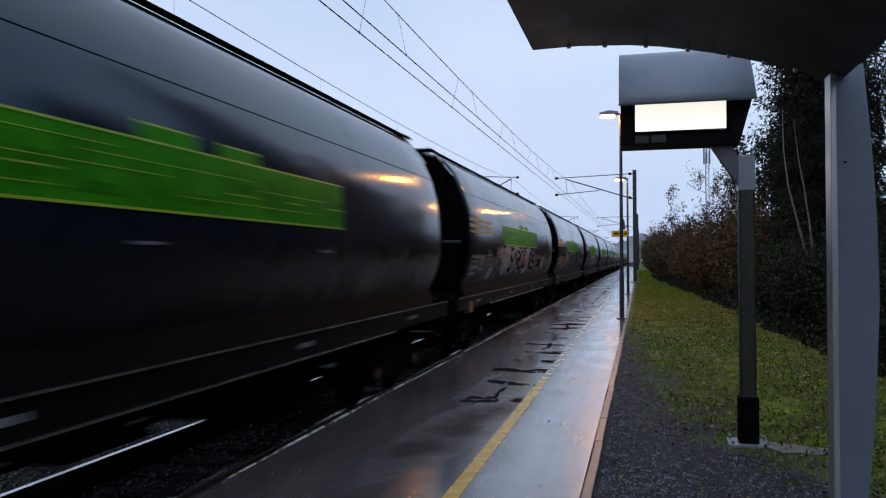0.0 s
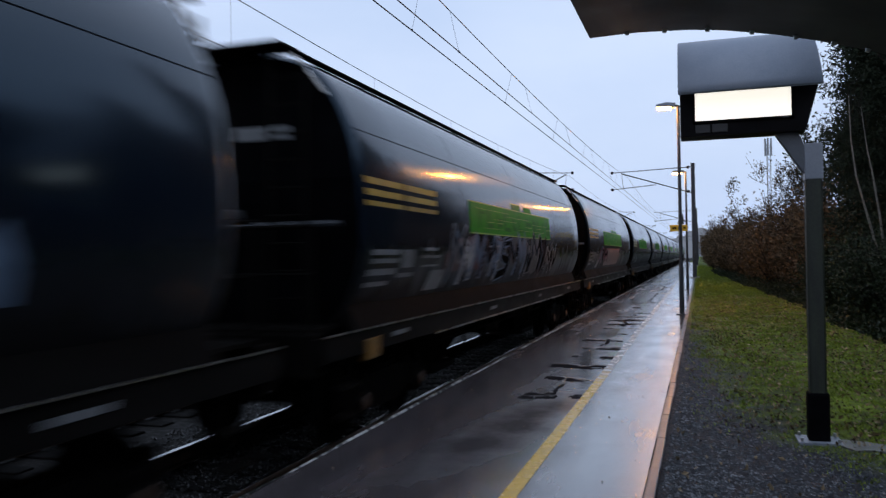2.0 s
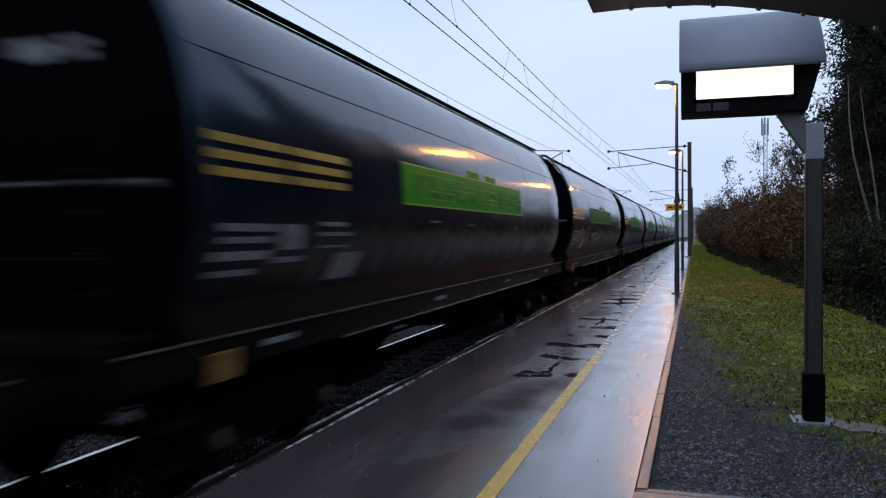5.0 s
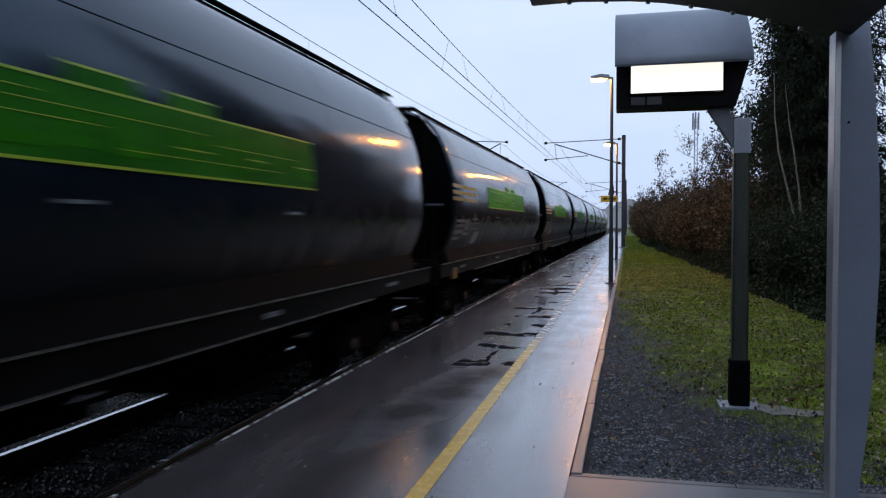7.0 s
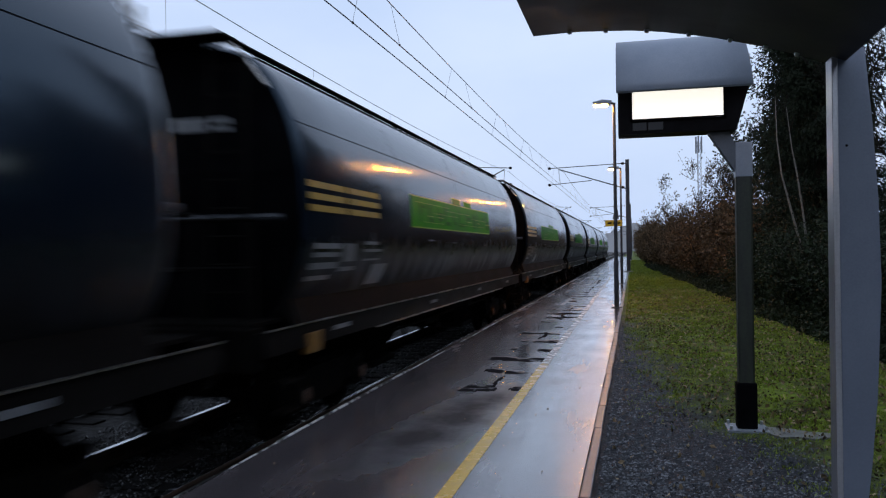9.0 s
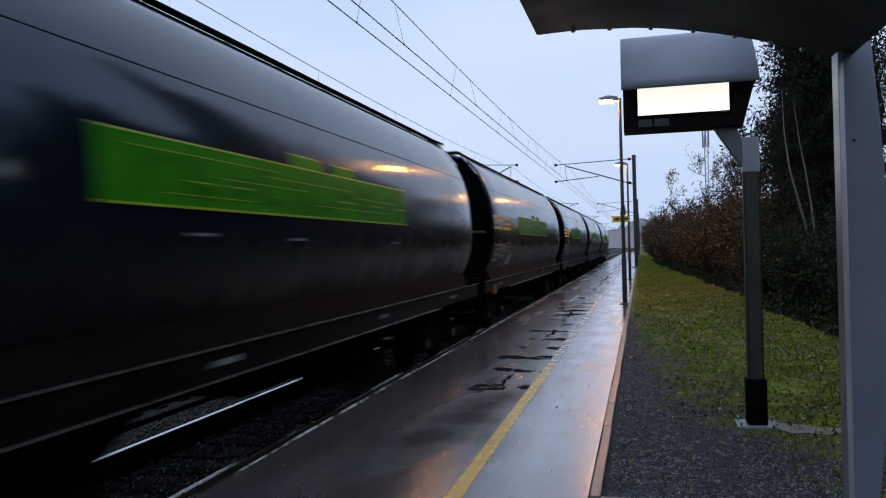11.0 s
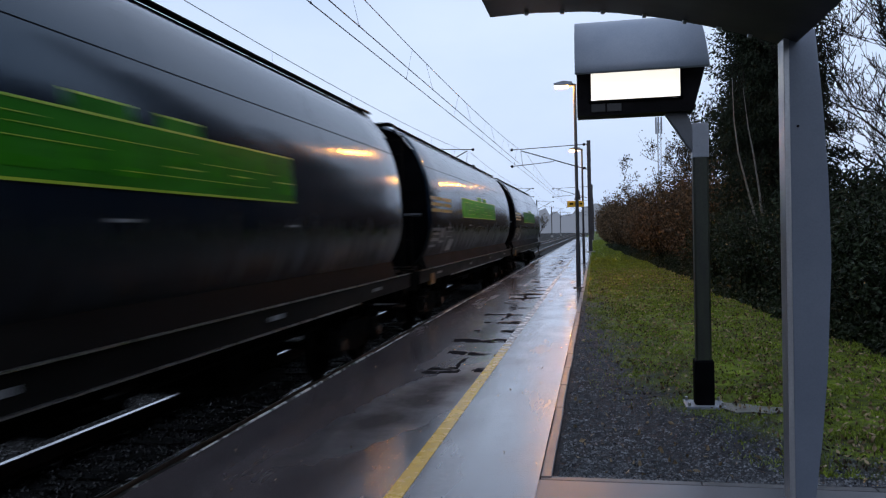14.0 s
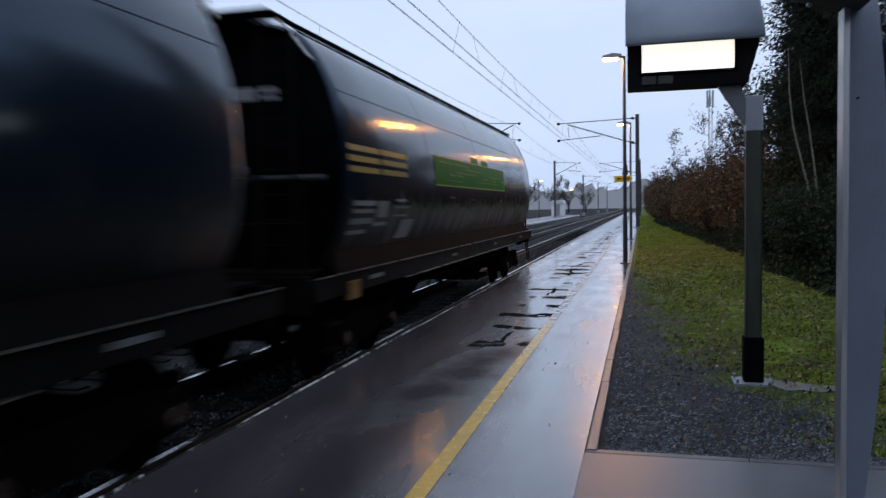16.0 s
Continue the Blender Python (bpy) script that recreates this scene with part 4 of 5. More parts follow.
graffiti(0, 1, 3.1, 9.6, 1.72, 2.34, [M_BLUE, M_BLUE, M_GREYBLUE, M_GREYBLUE, M_WHITE], "pale blue and pink sprayed graffiti", [M_PINK, M_GREYBLUE, M_GREYBLUE])
graffiti(0, 7, 10.2, 12.6, 1.75, 2.1, [M_GREYBLUE, M_WHITE], "small grey sprayed tag")
graffiti(1, 2, 2.9, 9.2, 1.66, 2.44, [M_WHITE, M_GREYBLUE, M_GREYBLUE, M_MAROON], "grey-white sprayed graffiti with dark red fill", [M_SMOKE, M_MAROON, M_SMOKE])
graffiti(1, 9, 9.9, 11.0, 1.72, 2.25, [M_WHITE, M_GREYBLUE], "small white sprayed tag")
graffiti(2, 4, 2.8, 4.4, 1.75, 2.2, [M_GREYBLUE, M_PINK], "faded white sprayed graffiti")
part("graffiti", decal(4.4, 9.2, 1.66, 2.24, 0.010, 5, 0.3), M_FADED, body_of(2), "pale painted-out patch with red edge")
part("graffiti", decal(4.6, 9.4, 2.24, 2.29, 0.012, 1), M_RED, body_of(2))
graffiti(4, 6, 3.0, 4.0, 1.8, 2.3, [M_MAROON], "small faded pink tag", [M_MAROON])
part("graffiti", stroke([(4.3, 2.03), (4.7, 1.98), (5.0, 2.06), (5.4, 2.0), (5.9, 2.08)], 0.05, 0.011), M_WHITE, body_of(4), "thin white sprayed squiggle")
part("graffiti", stroke([(5.2, 1.86), (5.9, 1.88)], 0.035, 0.011), M_WHITE, body_of(4))
part("marking", decal(1.38, 2.04, 2.21, 2.31, 0.010, 2), M_RED, body_of(9), "small red painted block")
last = WAGONS[11]
part("tail_lamp", box(1.05, 1.2, BODY + 0.79, BODY + 0.86, 1.5, 1.68, 0.01), M_RED, last, "red tail signal plate")
tagged(last, "dark grey grain hopper wagon with green panel, last of the train")
tagged(WAGONS[0], "dark grey grain hopper wagon with blue and pink graffiti")
tagged(WAGONS[1], "dark grey grain hopper wagon with grey-white graffiti")
tagged(WAGONS[2], "dark grey grain hopper wagon with a white painted-out patch")


# ---- platform furniture ----
def build_display():
    d = thing("information_display", "grey hooded departure display with lit white screen on a stained pole", "display", m=pose(0.935, 7.2, 0))
    ox, oy, kx = -0.935, -7.2, 1.085

    def up(z):
        return 1.6 + (z - 1.6) * kx
    pole = part("pole", prism([(-0.066, -0.05), (-0.05, -0.066), (0.05, -0.066), (0.066, -0.05), (0.066, 0.05), (0.05, 0.066), (-0.05, 0.066), (-0.066, 0.05)], 2, 0.0, 2.21), M_POLE_GREEN, d, "square pole dark with green algae")
    part("sleeve", box(-0.083, 0.083, -0.083, 0.083, 0.0, 0.41, 0.02), M_SLEEVE, d, "black rubber sleeve at the pole's foot")
    bp = part("base_plate", box(-0.17, 0.17, -0.15, 0.15, -0.03, 0.012, 0.006), M_GALV, d)
    for sx, sy in ((-1, -1), (1, -1), (-1, 1), (1, 1)):
        part("bolt", tube([(sx * 0.14, sy * 0.12, 0.01), (sx * 0.14, sy * 0.12, 0.045)], 0.014, 6), M_ALU, bp)
    part("pole_head", box(-0.070, 0.070, -0.070, 0.070, 2.2, 2.50, 0.006), M_GALV, d, "pale grey steel cap of the pole")
    part("arm", prism([(-0.071, 2.25), (-0.071, 2.49), (-0.14, 2.66), (-0.33, 2.66)], 1, -0.06, 0.06), M_ARM, d, "grey steel crank arm")
    # casing: a box whose right-hand side slants, behind the screen
    cas = bmesh.new()
    y0, y1 = 7.035 + oy, 7.30 + oy
    prism([(-0.115 * kx + ox, up(2.52)), (0.80 * kx + ox, up(2.52)), (0.905 * kx + ox, up(2.90)), (0.90 * kx + ox, up(3.1)), (-0.115 * kx + ox, up(3.1))], 1, y0, y1, cas)
    casing = part("casing", cas, M_BLACK, d, "black casing with slanted side")
    part("screen", box(0.0 + ox, 0.70 * kx + ox, 7.020 + oy, 7.031 + oy, up(2.64), up(2.875)), M_SCREEN, casing, "blank bright white lit screen")
    bez = bmesh.new()
    for a, b, c, e in ((-0.02, 0.72, 2.62, 2.638), (-0.02, 0.72, 2.877, 2.89), (-0.02, -0.002, 2.62, 2.89), (0.702, 0.72, 2.62, 2.89)):
        box(a * kx + ox, b * kx + ox, 7.012 + oy, 7.034 + oy, up(c), up(e), 0, bez)
    part("bezel", bez, M_SLEEVE, casing)
    for a, b in ((0.0, 0.11), (0.125, 0.24)):
        part("label_plate", box(a * kx + ox, b * kx + ox, 7.026 + oy, 7.037 + oy, up(2.545), up(2.61), 0.003), M_CANOPY, casing, "small dark sticker")
    part("small_mark", box(0.64 * kx + ox, 0.68 * kx + ox, 7.006 + oy, 7.011 + oy, up(2.624), up(2.629)), M_LABEL, casing)
    # hood: a curved visor with end cheeks
    prof = []
    n = 12
    for i in range(n + 1):
        a = i / n * math.pi * 0.5
        prof.append((6.835 + 0.42 * (1 - math.cos(a)) + oy, up(2.84) + 0.52 * math.sin(a)))
    outer = prof + [(7.42 + oy, up(2.84) + 0.52)]
    bm = bmesh.new()
    va = [bm.verts.new((-0.125 * kx + ox, y, z)) for y, z in outer]
    vb = [bm.verts.new((0.905 * kx + ox - max(0, z - up(2.84)) * 0.11, y, z)) for y, z in outer]
    vc = [bm.verts.new((-0.125 * kx + ox, y + 0.015, z - 0.014)) for y, z in outer]
    vd = [bm.verts.new((0.905 * kx + ox - max(0, z - up(2.84)) * 0.11, y + 0.015, z - 0.014)) for y, z in outer]
    k = len(outer)
    for i in range(k - 1):
        for q in ((va[i], vb[i], vb[i + 1], va[i + 1]), (vc[i], vc[i + 1], vd[i + 1], vd[i]), (va[i], va[i + 1], vc[i + 1], vc[i]), (vb[i], vd[i], vd[i + 1], vb[i + 1])):
            bm.faces.new(q).smooth = True
    bm.faces.new((va[0], vc[0], vd[0], vb[0]))
    bm.faces.new((va[-1], vb[-1], vd[-1], vc[-1]))
    bmesh.ops.recalc_face_normals(bm, faces=bm.faces[:])
    part("hood", bm, M_HOOD, d, "curved grey sheet-metal hood")


build_display()
tagged(part("footing_slab", prism([(1.06, 7.06), (1.16, 6.88), (1.28, 6.92), (1.42, 6.87), (1.60, 6.97), (1.74, 6.99), (1.66, 7.10), (1.44, 7.13), (1.3, 7.22), (1.12, 7.26)], 2, -0.1, 0.008), M_FOOTING, None), "broken pale concrete footing in the gravel", "footing", kind="structure")


def build_shelter():
    s = thing("platform_shelter", "platform shelter with dark curved canopy and blue-grey columns", "shelter", m=pose(0.98, 3.9, 0))
    ox, oy = -0.98, -3.9

    def top_z(x):
        pts = [(-0.5, 2.70), (-0.28, 2.705), (0.0, 2.69), (0.14, 2.672), (0.37, 2.628), (0.58, 2.572), (0.77, 2.51), (0.95, 2.44)]
        for (a, za), (b, zb) in zip(pts, pts[1:]):
            if a <= x <= b:
                return za + (zb - za) * (x - a) / (b - a)
        return pts[-1][1]
    xs = [-0.5 + 1.45 * i / 18 for i in range(19)]
    under = [(x + ox, top_z(x)) for x in xs]
    sheet = prism(under + [(x, z + 0.03) for x, z in under[::-1]], 1, -1.5 + oy, 4.0 + oy)
    can = part("canopy", sheet, M_CANOPY, s, "dark curved canopy seen from below")
    rim = prism([(x, z + 0.002) for x, z in under] + [(x, z + 0.045) for x, z in under[::-1]], 1, 4.0 + oy, 4.012 + oy)
    part("canopy_rim", rim, M_BLACK, can)
    b = None
    for x in (-0.31, -0.13, 0.07, 0.27, 0.46, 0.62, 0.76):
        m = pose(x + ox, 3.965 + oy, top_z(x) - 0.004, 0, math.degrees(math.atan2(top_z(x - 0.05) - top_z(x + 0.05), 0.1)), 0)
        if b is None:
            b = part("bolt", tube([(0, 0, -0.014), (0, 0, 0.0)], [0.010, 0.013], 8), M_ALU, can)
            b.matrix_basis = m
        else:
            share("bolt", b, can, m)

    def blade(y):
        left = 0.915
        right = [(0.0, 0.97), (0.3, 1.005), (0.57, 1.036), (0.9, 1.064), (1.42, 1.086), (1.8, 1.078), (2.15, 1.058), (2.46, 1.032), (2.5, 1.028)]
        poly = [(left + ox, 0.0)] + [(x + ox, z) for z, x in right] + [(left + ox, 2.475)]
        bm = prism(poly, 1, y - 0.05 + oy, y + 0.05 + oy)
        col = part("column", bm, M_COLUMN, s, "tapered blue-grey painted column")
        # the light along the column's edge is painted as a brighter metal strip
        part("column_edge", box(0.888 + ox, 0.9145 + ox, y - 0.056 + oy, y + 0.056 + oy, 0.0, 2.462, 0.003), M_ALU, col, "bright metal strip painting in the column's lit edge")
        part("screw", tube([(0.948 + ox, y - 0.05 + oy, 2.05), (0.948 + ox, y - 0.056 + oy, 2.05)], 0.006, 8), M_BLACK, col)
        part("foot_plate", box(0.85 + ox, 1.12 + ox, y - 0.12 + oy, y + 0.12 + oy, 0.0, 0.015, 0.004), M_GALV, col)
    blade(3.93)
    blade(-1.35)


build_shelter()


def build_lamp(x, y, h, head_l):
    lp = thing("street_lamp", "lit sodium platform lamp on a slim grey post", "street lamp", "platform lamps", m=pose(x, y, 0))
    post = part("post", tube([(0, 0, 0), (0, 0, 1.2), (0, 0, 1.25), (0, 0, h)], [0.065, 0.062, 0.05, 0.038], 12), M_MAST, lp)
    part("foot", box(-0.14, 0.14, -0.14, 0.14, -0.05, 0.02, 0.005), M_MAST, lp)
    part("arm", tube([(0, 0, h - 0.02), (-0.12, 0, h + 0.0)], 0.03, 8), M_MAST, lp)
    hd = prism([(-0.1, h - 0.05), (-0.52, h - 0.03), (-0.56, h + 0.03), (-0.30, h + 0.085), (-0.06, h + 0.05)], 1, -0.12, 0.12)
    head = part("head", hd, M_GALV, lp, "flat luminaire head")
    part("lens", box(-0.53, -0.18, -0.10, 0.10, h - 0.085, h - 0.045, 0.015), M_BULB, head, "glowing orange sodium lens")
    return lp


for lx, ly, lz in LAMPS:
    build_lamp(lx, ly, lz, 0.5)


def build_station_sign():
    s = thing("station_sign", "yellow sign board clamped to a lamp post", "sign", m=pose(-0.5, 35.58, 2.58))
    part("board", box(-0.70, 0.03, -0.03, 0.03, 0.0, 0.28, 0.01), M_SIGN, s)
    for a, b in ((-0.6, -0.42), (-0.36, -0.2), (-0.15, -0.03)):
        part("lettering", box(a, b, -0.036, -0.03, 0.11, 0.18), M_BLACK, s, "unreadable dark lettering")
    part("clamp", box(-0.03, 0.06, 0.03, 0.13, 0.1, 0.2, 0.005), M_MAST, s)
    t = thing("warning_triangle", "small dark triangular plate on a lamp post", "sign", m=pose(-0.74, 35.58, 2.9))
    part("plate", prism([(-0.14, 0), (0.14, 0), (0.10, 0.42), (-0.02, 0.52)], 1, -0.015, 0.015), M_MAST, t)
    part("bracket", box(0.1, 0.27, 0.0, 0.03, 0.1, 0.14), M_MAST, t)


build_station_sign()


# ---- overhead line ----
def build_mast(x, y, h, reach, side, label):
    """A steel mast with a hinged cantilever over the track. side -1: the cantilever points to -x."""
    m = thing("catenary_mast", label, "mast", "overhead line masts", m=pose(x, y, 0))
    web = box(-0.11, 0.11, -0.012, 0.012, -0.5, h)
    box(-0.125, -0.10, -0.10, 0.10, -0.5, h, 0, web)
    box(0.10, 0.125, -0.10, 0.10, -0.5, h, 0, web)
    part("mast", web, M_MAST, m)
    part("footing", box(-0.3, 0.3, -0.3, 0.3, -0.6, 0.06, 0.02), M_CONCRETE, m)
    r = side * reach
    can = tube([(side * 0.12, 0, h - 0.25), (r, 0, h - 0.42)], 0.028, 8)
    tube([(side * 0.12, 0, h - 1.95), (r * 0.88, 0, h - 0.50)], 0.038, 8, can)
    tube([(r * 0.45, 0, h - 1.33), (r * 1.02, 0, h - 1.56)], 0.026, 8, can)
    tube([(r * 0.88, 0, h - 0.5), (r * 0.86, 0, h - 1.48)], 0.014, 6, can)
    part("cantilever", can, M_MAST, m)
    for dx, z in ((r, h - 0.42), (r * 1.0, h - 1.56), (side * 0.3, h - 0.26), (side * 0.3, h - 1.86)):
        b = tube([(dx - 0.1, 0, z), (dx - 0.05, 0, z), (dx, 0, z), (dx + 0.05, 0, z), (dx + 0.1, 0, z)], [0.05, 0.09, 0.10, 0.09, 0.05], 10)
        part("insulator", b, M_BLACK, m)


MAST_Y = [53.5, 107.0, 160.0, 215.0, 270.0]
for my in MAST_Y:
    build_mast(-0.3, my, 7.55, 5.2, -1, "dark steel overhead line mast with cantilever arm beside the platform")
    build_mast(-11.6, my, 7.7, 3.4, 1, "dark steel overhead line mast beyond the second track")


def wire_points(x, y0, y1, z_end, sag, n=16):
    return [(x, y0 + (y1 - y0) * i / n, z_end - sag * 4 * (i / n) * (1 - i / n)) for i in range(n + 1)]


def build_catenary(cx, z_contact, z_mess, pair, label):
    c = thing("overhead_wires", label, "wires", "overhead wires", m=pose(cx, 0, 0))
    spans = [-1.0] + MAST_Y
    for a, b in zip(spans, spans[1:]):
        part("messenger_wire", tube(wire_points(0.2 if pair else 0.0, a, b, z_mess, 0.55), 0.010, 5), M_WIRE, c)
        for off in ((0.02, 0.37) if pair else (0.0,)):
            part("contact_wire", tube(wire_points(off, a, b, z_contact, 0.04), 0.011, 5), M_WIRE, c)
            for i in range(1, 8):
                u = i / 8 + (0.03 if off > 0.1 else 0)
                y = a + (b - a) * u
                zt = z_mess - 0.55 * 4 * u * (1 - u)
                zb = z_contact - 0.04 * 4 * u * (1 - u)
                part("dropper", tube([(0.2 if pair else 0.0, y, zt), (off, y, zb)], 0.0035, 4), M_WIRE, c)
                part("clamp", box(off - 0.012, off + 0.012, y - 0.03, y + 0.03, zb - 0.012, zb + 0.02), M_MAST, c)


build_catenary(TRACK_X, 5.58, 6.8, True, "twin contact wires hung by droppers over the near track")
build_catenary(TRACK2_X, 5.6, 7.02, False, "contact and carrying wires over the second track")


# ---- greenery ----
def grow(rng, start, direction, length, radius, depth, out, spread=0.55, up=0.15):
    """Collects tapered limbs: lists of points and radii."""
    pts, rad = [Vector(start)], [radius]
    d = Vector(direction).normalized()
    n = 4
    for i in range(n):
        d = (d + Vector((rng.uniform(-1, 1), rng.uniform(-1, 1), rng.uniform(-0.6, 0.9))) * 0.16 + Vector((0, 0, up * 0.3))).normalized()
        pts.append(pts[-1] + d * length / n)
        rad.append(radius * (1 - 0.55 * (i + 1) / n))
    out.append((pts, rad, depth))
    if depth > 0:
        for i in range(rng.randint(3, 5)):
            k = rng.randint(1, n)
            side = Vector((rng.uniform(-1, 1), rng.uniform(-1, 1), rng.uniform(-0.2, 0.8))).normalized()
            grow(rng, pts[k], d * (1 - spread) + side * spread * 1.4, length * rng.uniform(0.5, 0.75), rad[k] * rng.uniform(0.5, 0.7), depth - 1, out, spread, up)


def limbs_mesh(limbs, sides=(3, 4, 5, 7, 9)):
    bm = bmesh.new()
    for pts, rad, depth in limbs:
        tube(pts, [max(r, 0.008) for r in rad], sides[min(depth, 4)], bm, cap=False)
    return bm


def bare_tree(name, label, seed, h, x, y, z, leaves=0, leaf_size=0.05, mat=None, lean=(0.0, 0.0), trunk_r=0.16, depth=4):
    rng = random.Random(seed)
    t = thing(name, label, "tree", m=pose(x, y, z))
    limbs = []
    grow(rng, (0, 0, -0.1), (lean[0], lean[1], 1), h * 0.45, trunk_r, depth, limbs, 0.5, 0.25)
    part("trunk", limbs_mesh([l for l in limbs if l[2] >= depth - 1]), M_BARK, t)
    part("branchwork", limbs_mesh([l for l in limbs if l[2] < depth - 1]), M_BARK, t, "dense bare twigs")["kind"] = "stuff"
    if leaves:
        nr = np.random.RandomState(seed)
        tips = [l[0] for l in limbs if l[2] <= 1]
        c = [tuple(p[nr.randint(1, 5)] + Vector(nr.normal(0, 0.12, 3))) for p in [tips[nr.randint(len(tips))] for _ in range(leaves)]]
        leaf_mesh("crown", c, leaf_size, mat or M_TWIGS, nr, t, "thin crown of last autumn leaves")
    return t


def conifer(seed, h, r, x, y, n=120000, size=0.058, label="tall dark evergreen conifer with a dense ragged crown"):
    nr = np.random.RandomState(seed)
    t = thing("conifer", label, "tree", m=pose(x, y, 0))
    part("trunk", tube([(0, 0, -0.1), (0.05, 0, h * 0.4), (0, 0.05, h * 0.95)], [0.22, 0.16, 0.03], 9), M_BARK, t)
    cent, droop = [], []
    nb = 620
    for b in range(nb):
        z = h * (0.04 + 0.95 * (b + nr.rand()) / nb)
        a = nr.rand() * 2 * math.pi
        u = z / h
        ln = r * (1 - u ** 1.7) * (0.80 + 0.25 * nr.rand()) * (0.85 + 0.15 * math.sin(5 * a + 9 * u))
        for q in range(int(n / nb)):
            s = nr.rand() ** 0.55
            w = 0.07 + 0.08 * s
            cent.append((math.cos(a) * ln * s + nr.normal(0, w), math.sin(a) * ln * s + nr.normal(0, w), z + 0.25 * s * ln - 0.35 * (s * ln) ** 2 / max(r, 1) + nr.normal(0, 0.13)))
            droop.append((math.cos(a) * 0.5, math.sin(a) * 0.5, -0.5))
    leaf_mesh("crown", cent, size, M_CONIFER, nr, t, "", 0.35, droop)
    return t


def shrub(name, seed, rx, ry, h, x, y, mat, label, n=5000, size=0.06, twigs=40, rest=0.3):
    """A bush: many thin stems from the ground and leaf clumps round their ends, with an uneven outline."""
    nr = np.random.RandomState(seed)
    rng = random.Random(seed)
    t = thing(name, label, "shrub", m=pose(x, y, 0))
    bm = bmesh.new()
    ends = []
    for i in range(twigs):
        a, q = rng.uniform(0, 2 * math.pi), rng.random() ** 0.5
        tip = Vector((rx * q * math.cos(a), ry * q * math.sin(a), h * (0.45 + 0.6 * rng.random()) * (1 - 0.35 * q * q)))
        foot = Vector((tip.x * 0.35, tip.y * 0.35, -0.05))
        mid = (foot + tip) / 2 + Vector((rng.uniform(-0.2, 0.2), rng.uniform(-0.2, 0.2), 0.1))
        tube([foot, mid, tip], [0.022, 0.014, 0.004], 4, bm, cap=False)
        for k in range(3):
            p = foot.lerp(tip, rng.uniform(0.3, 0.9))
            e = p + Vector((rng.uniform(-1, 1) * 0.5, rng.uniform(-1, 1) * 0.5, rng.uniform(0.0, 0.6)))
            tube([p, e], [0.009, 0.003], 3, bm, cap=False)
            ends.append((p, e))
        ends.append((mid, tip))
        ends.append((foot.lerp(mid, 0.4), mid))
    part("stem_tangle", bm, M_BARK, t)["kind"] = "stuff"
    c = []
    for i in range(n):
        p, e = ends[nr.randint(len(ends))]
        q = p.lerp(e, nr.rand() ** 0.7 * 1.1)
        v = Vector((q.x + nr.normal(0, 0.16), q.y + nr.normal(0, 0.16), max(0.03, q.z + nr.normal(0, 0.14))))
        c.append(tuple(v))
    leaf_mesh("foliage", c, size, mat, nr, t)
    return t


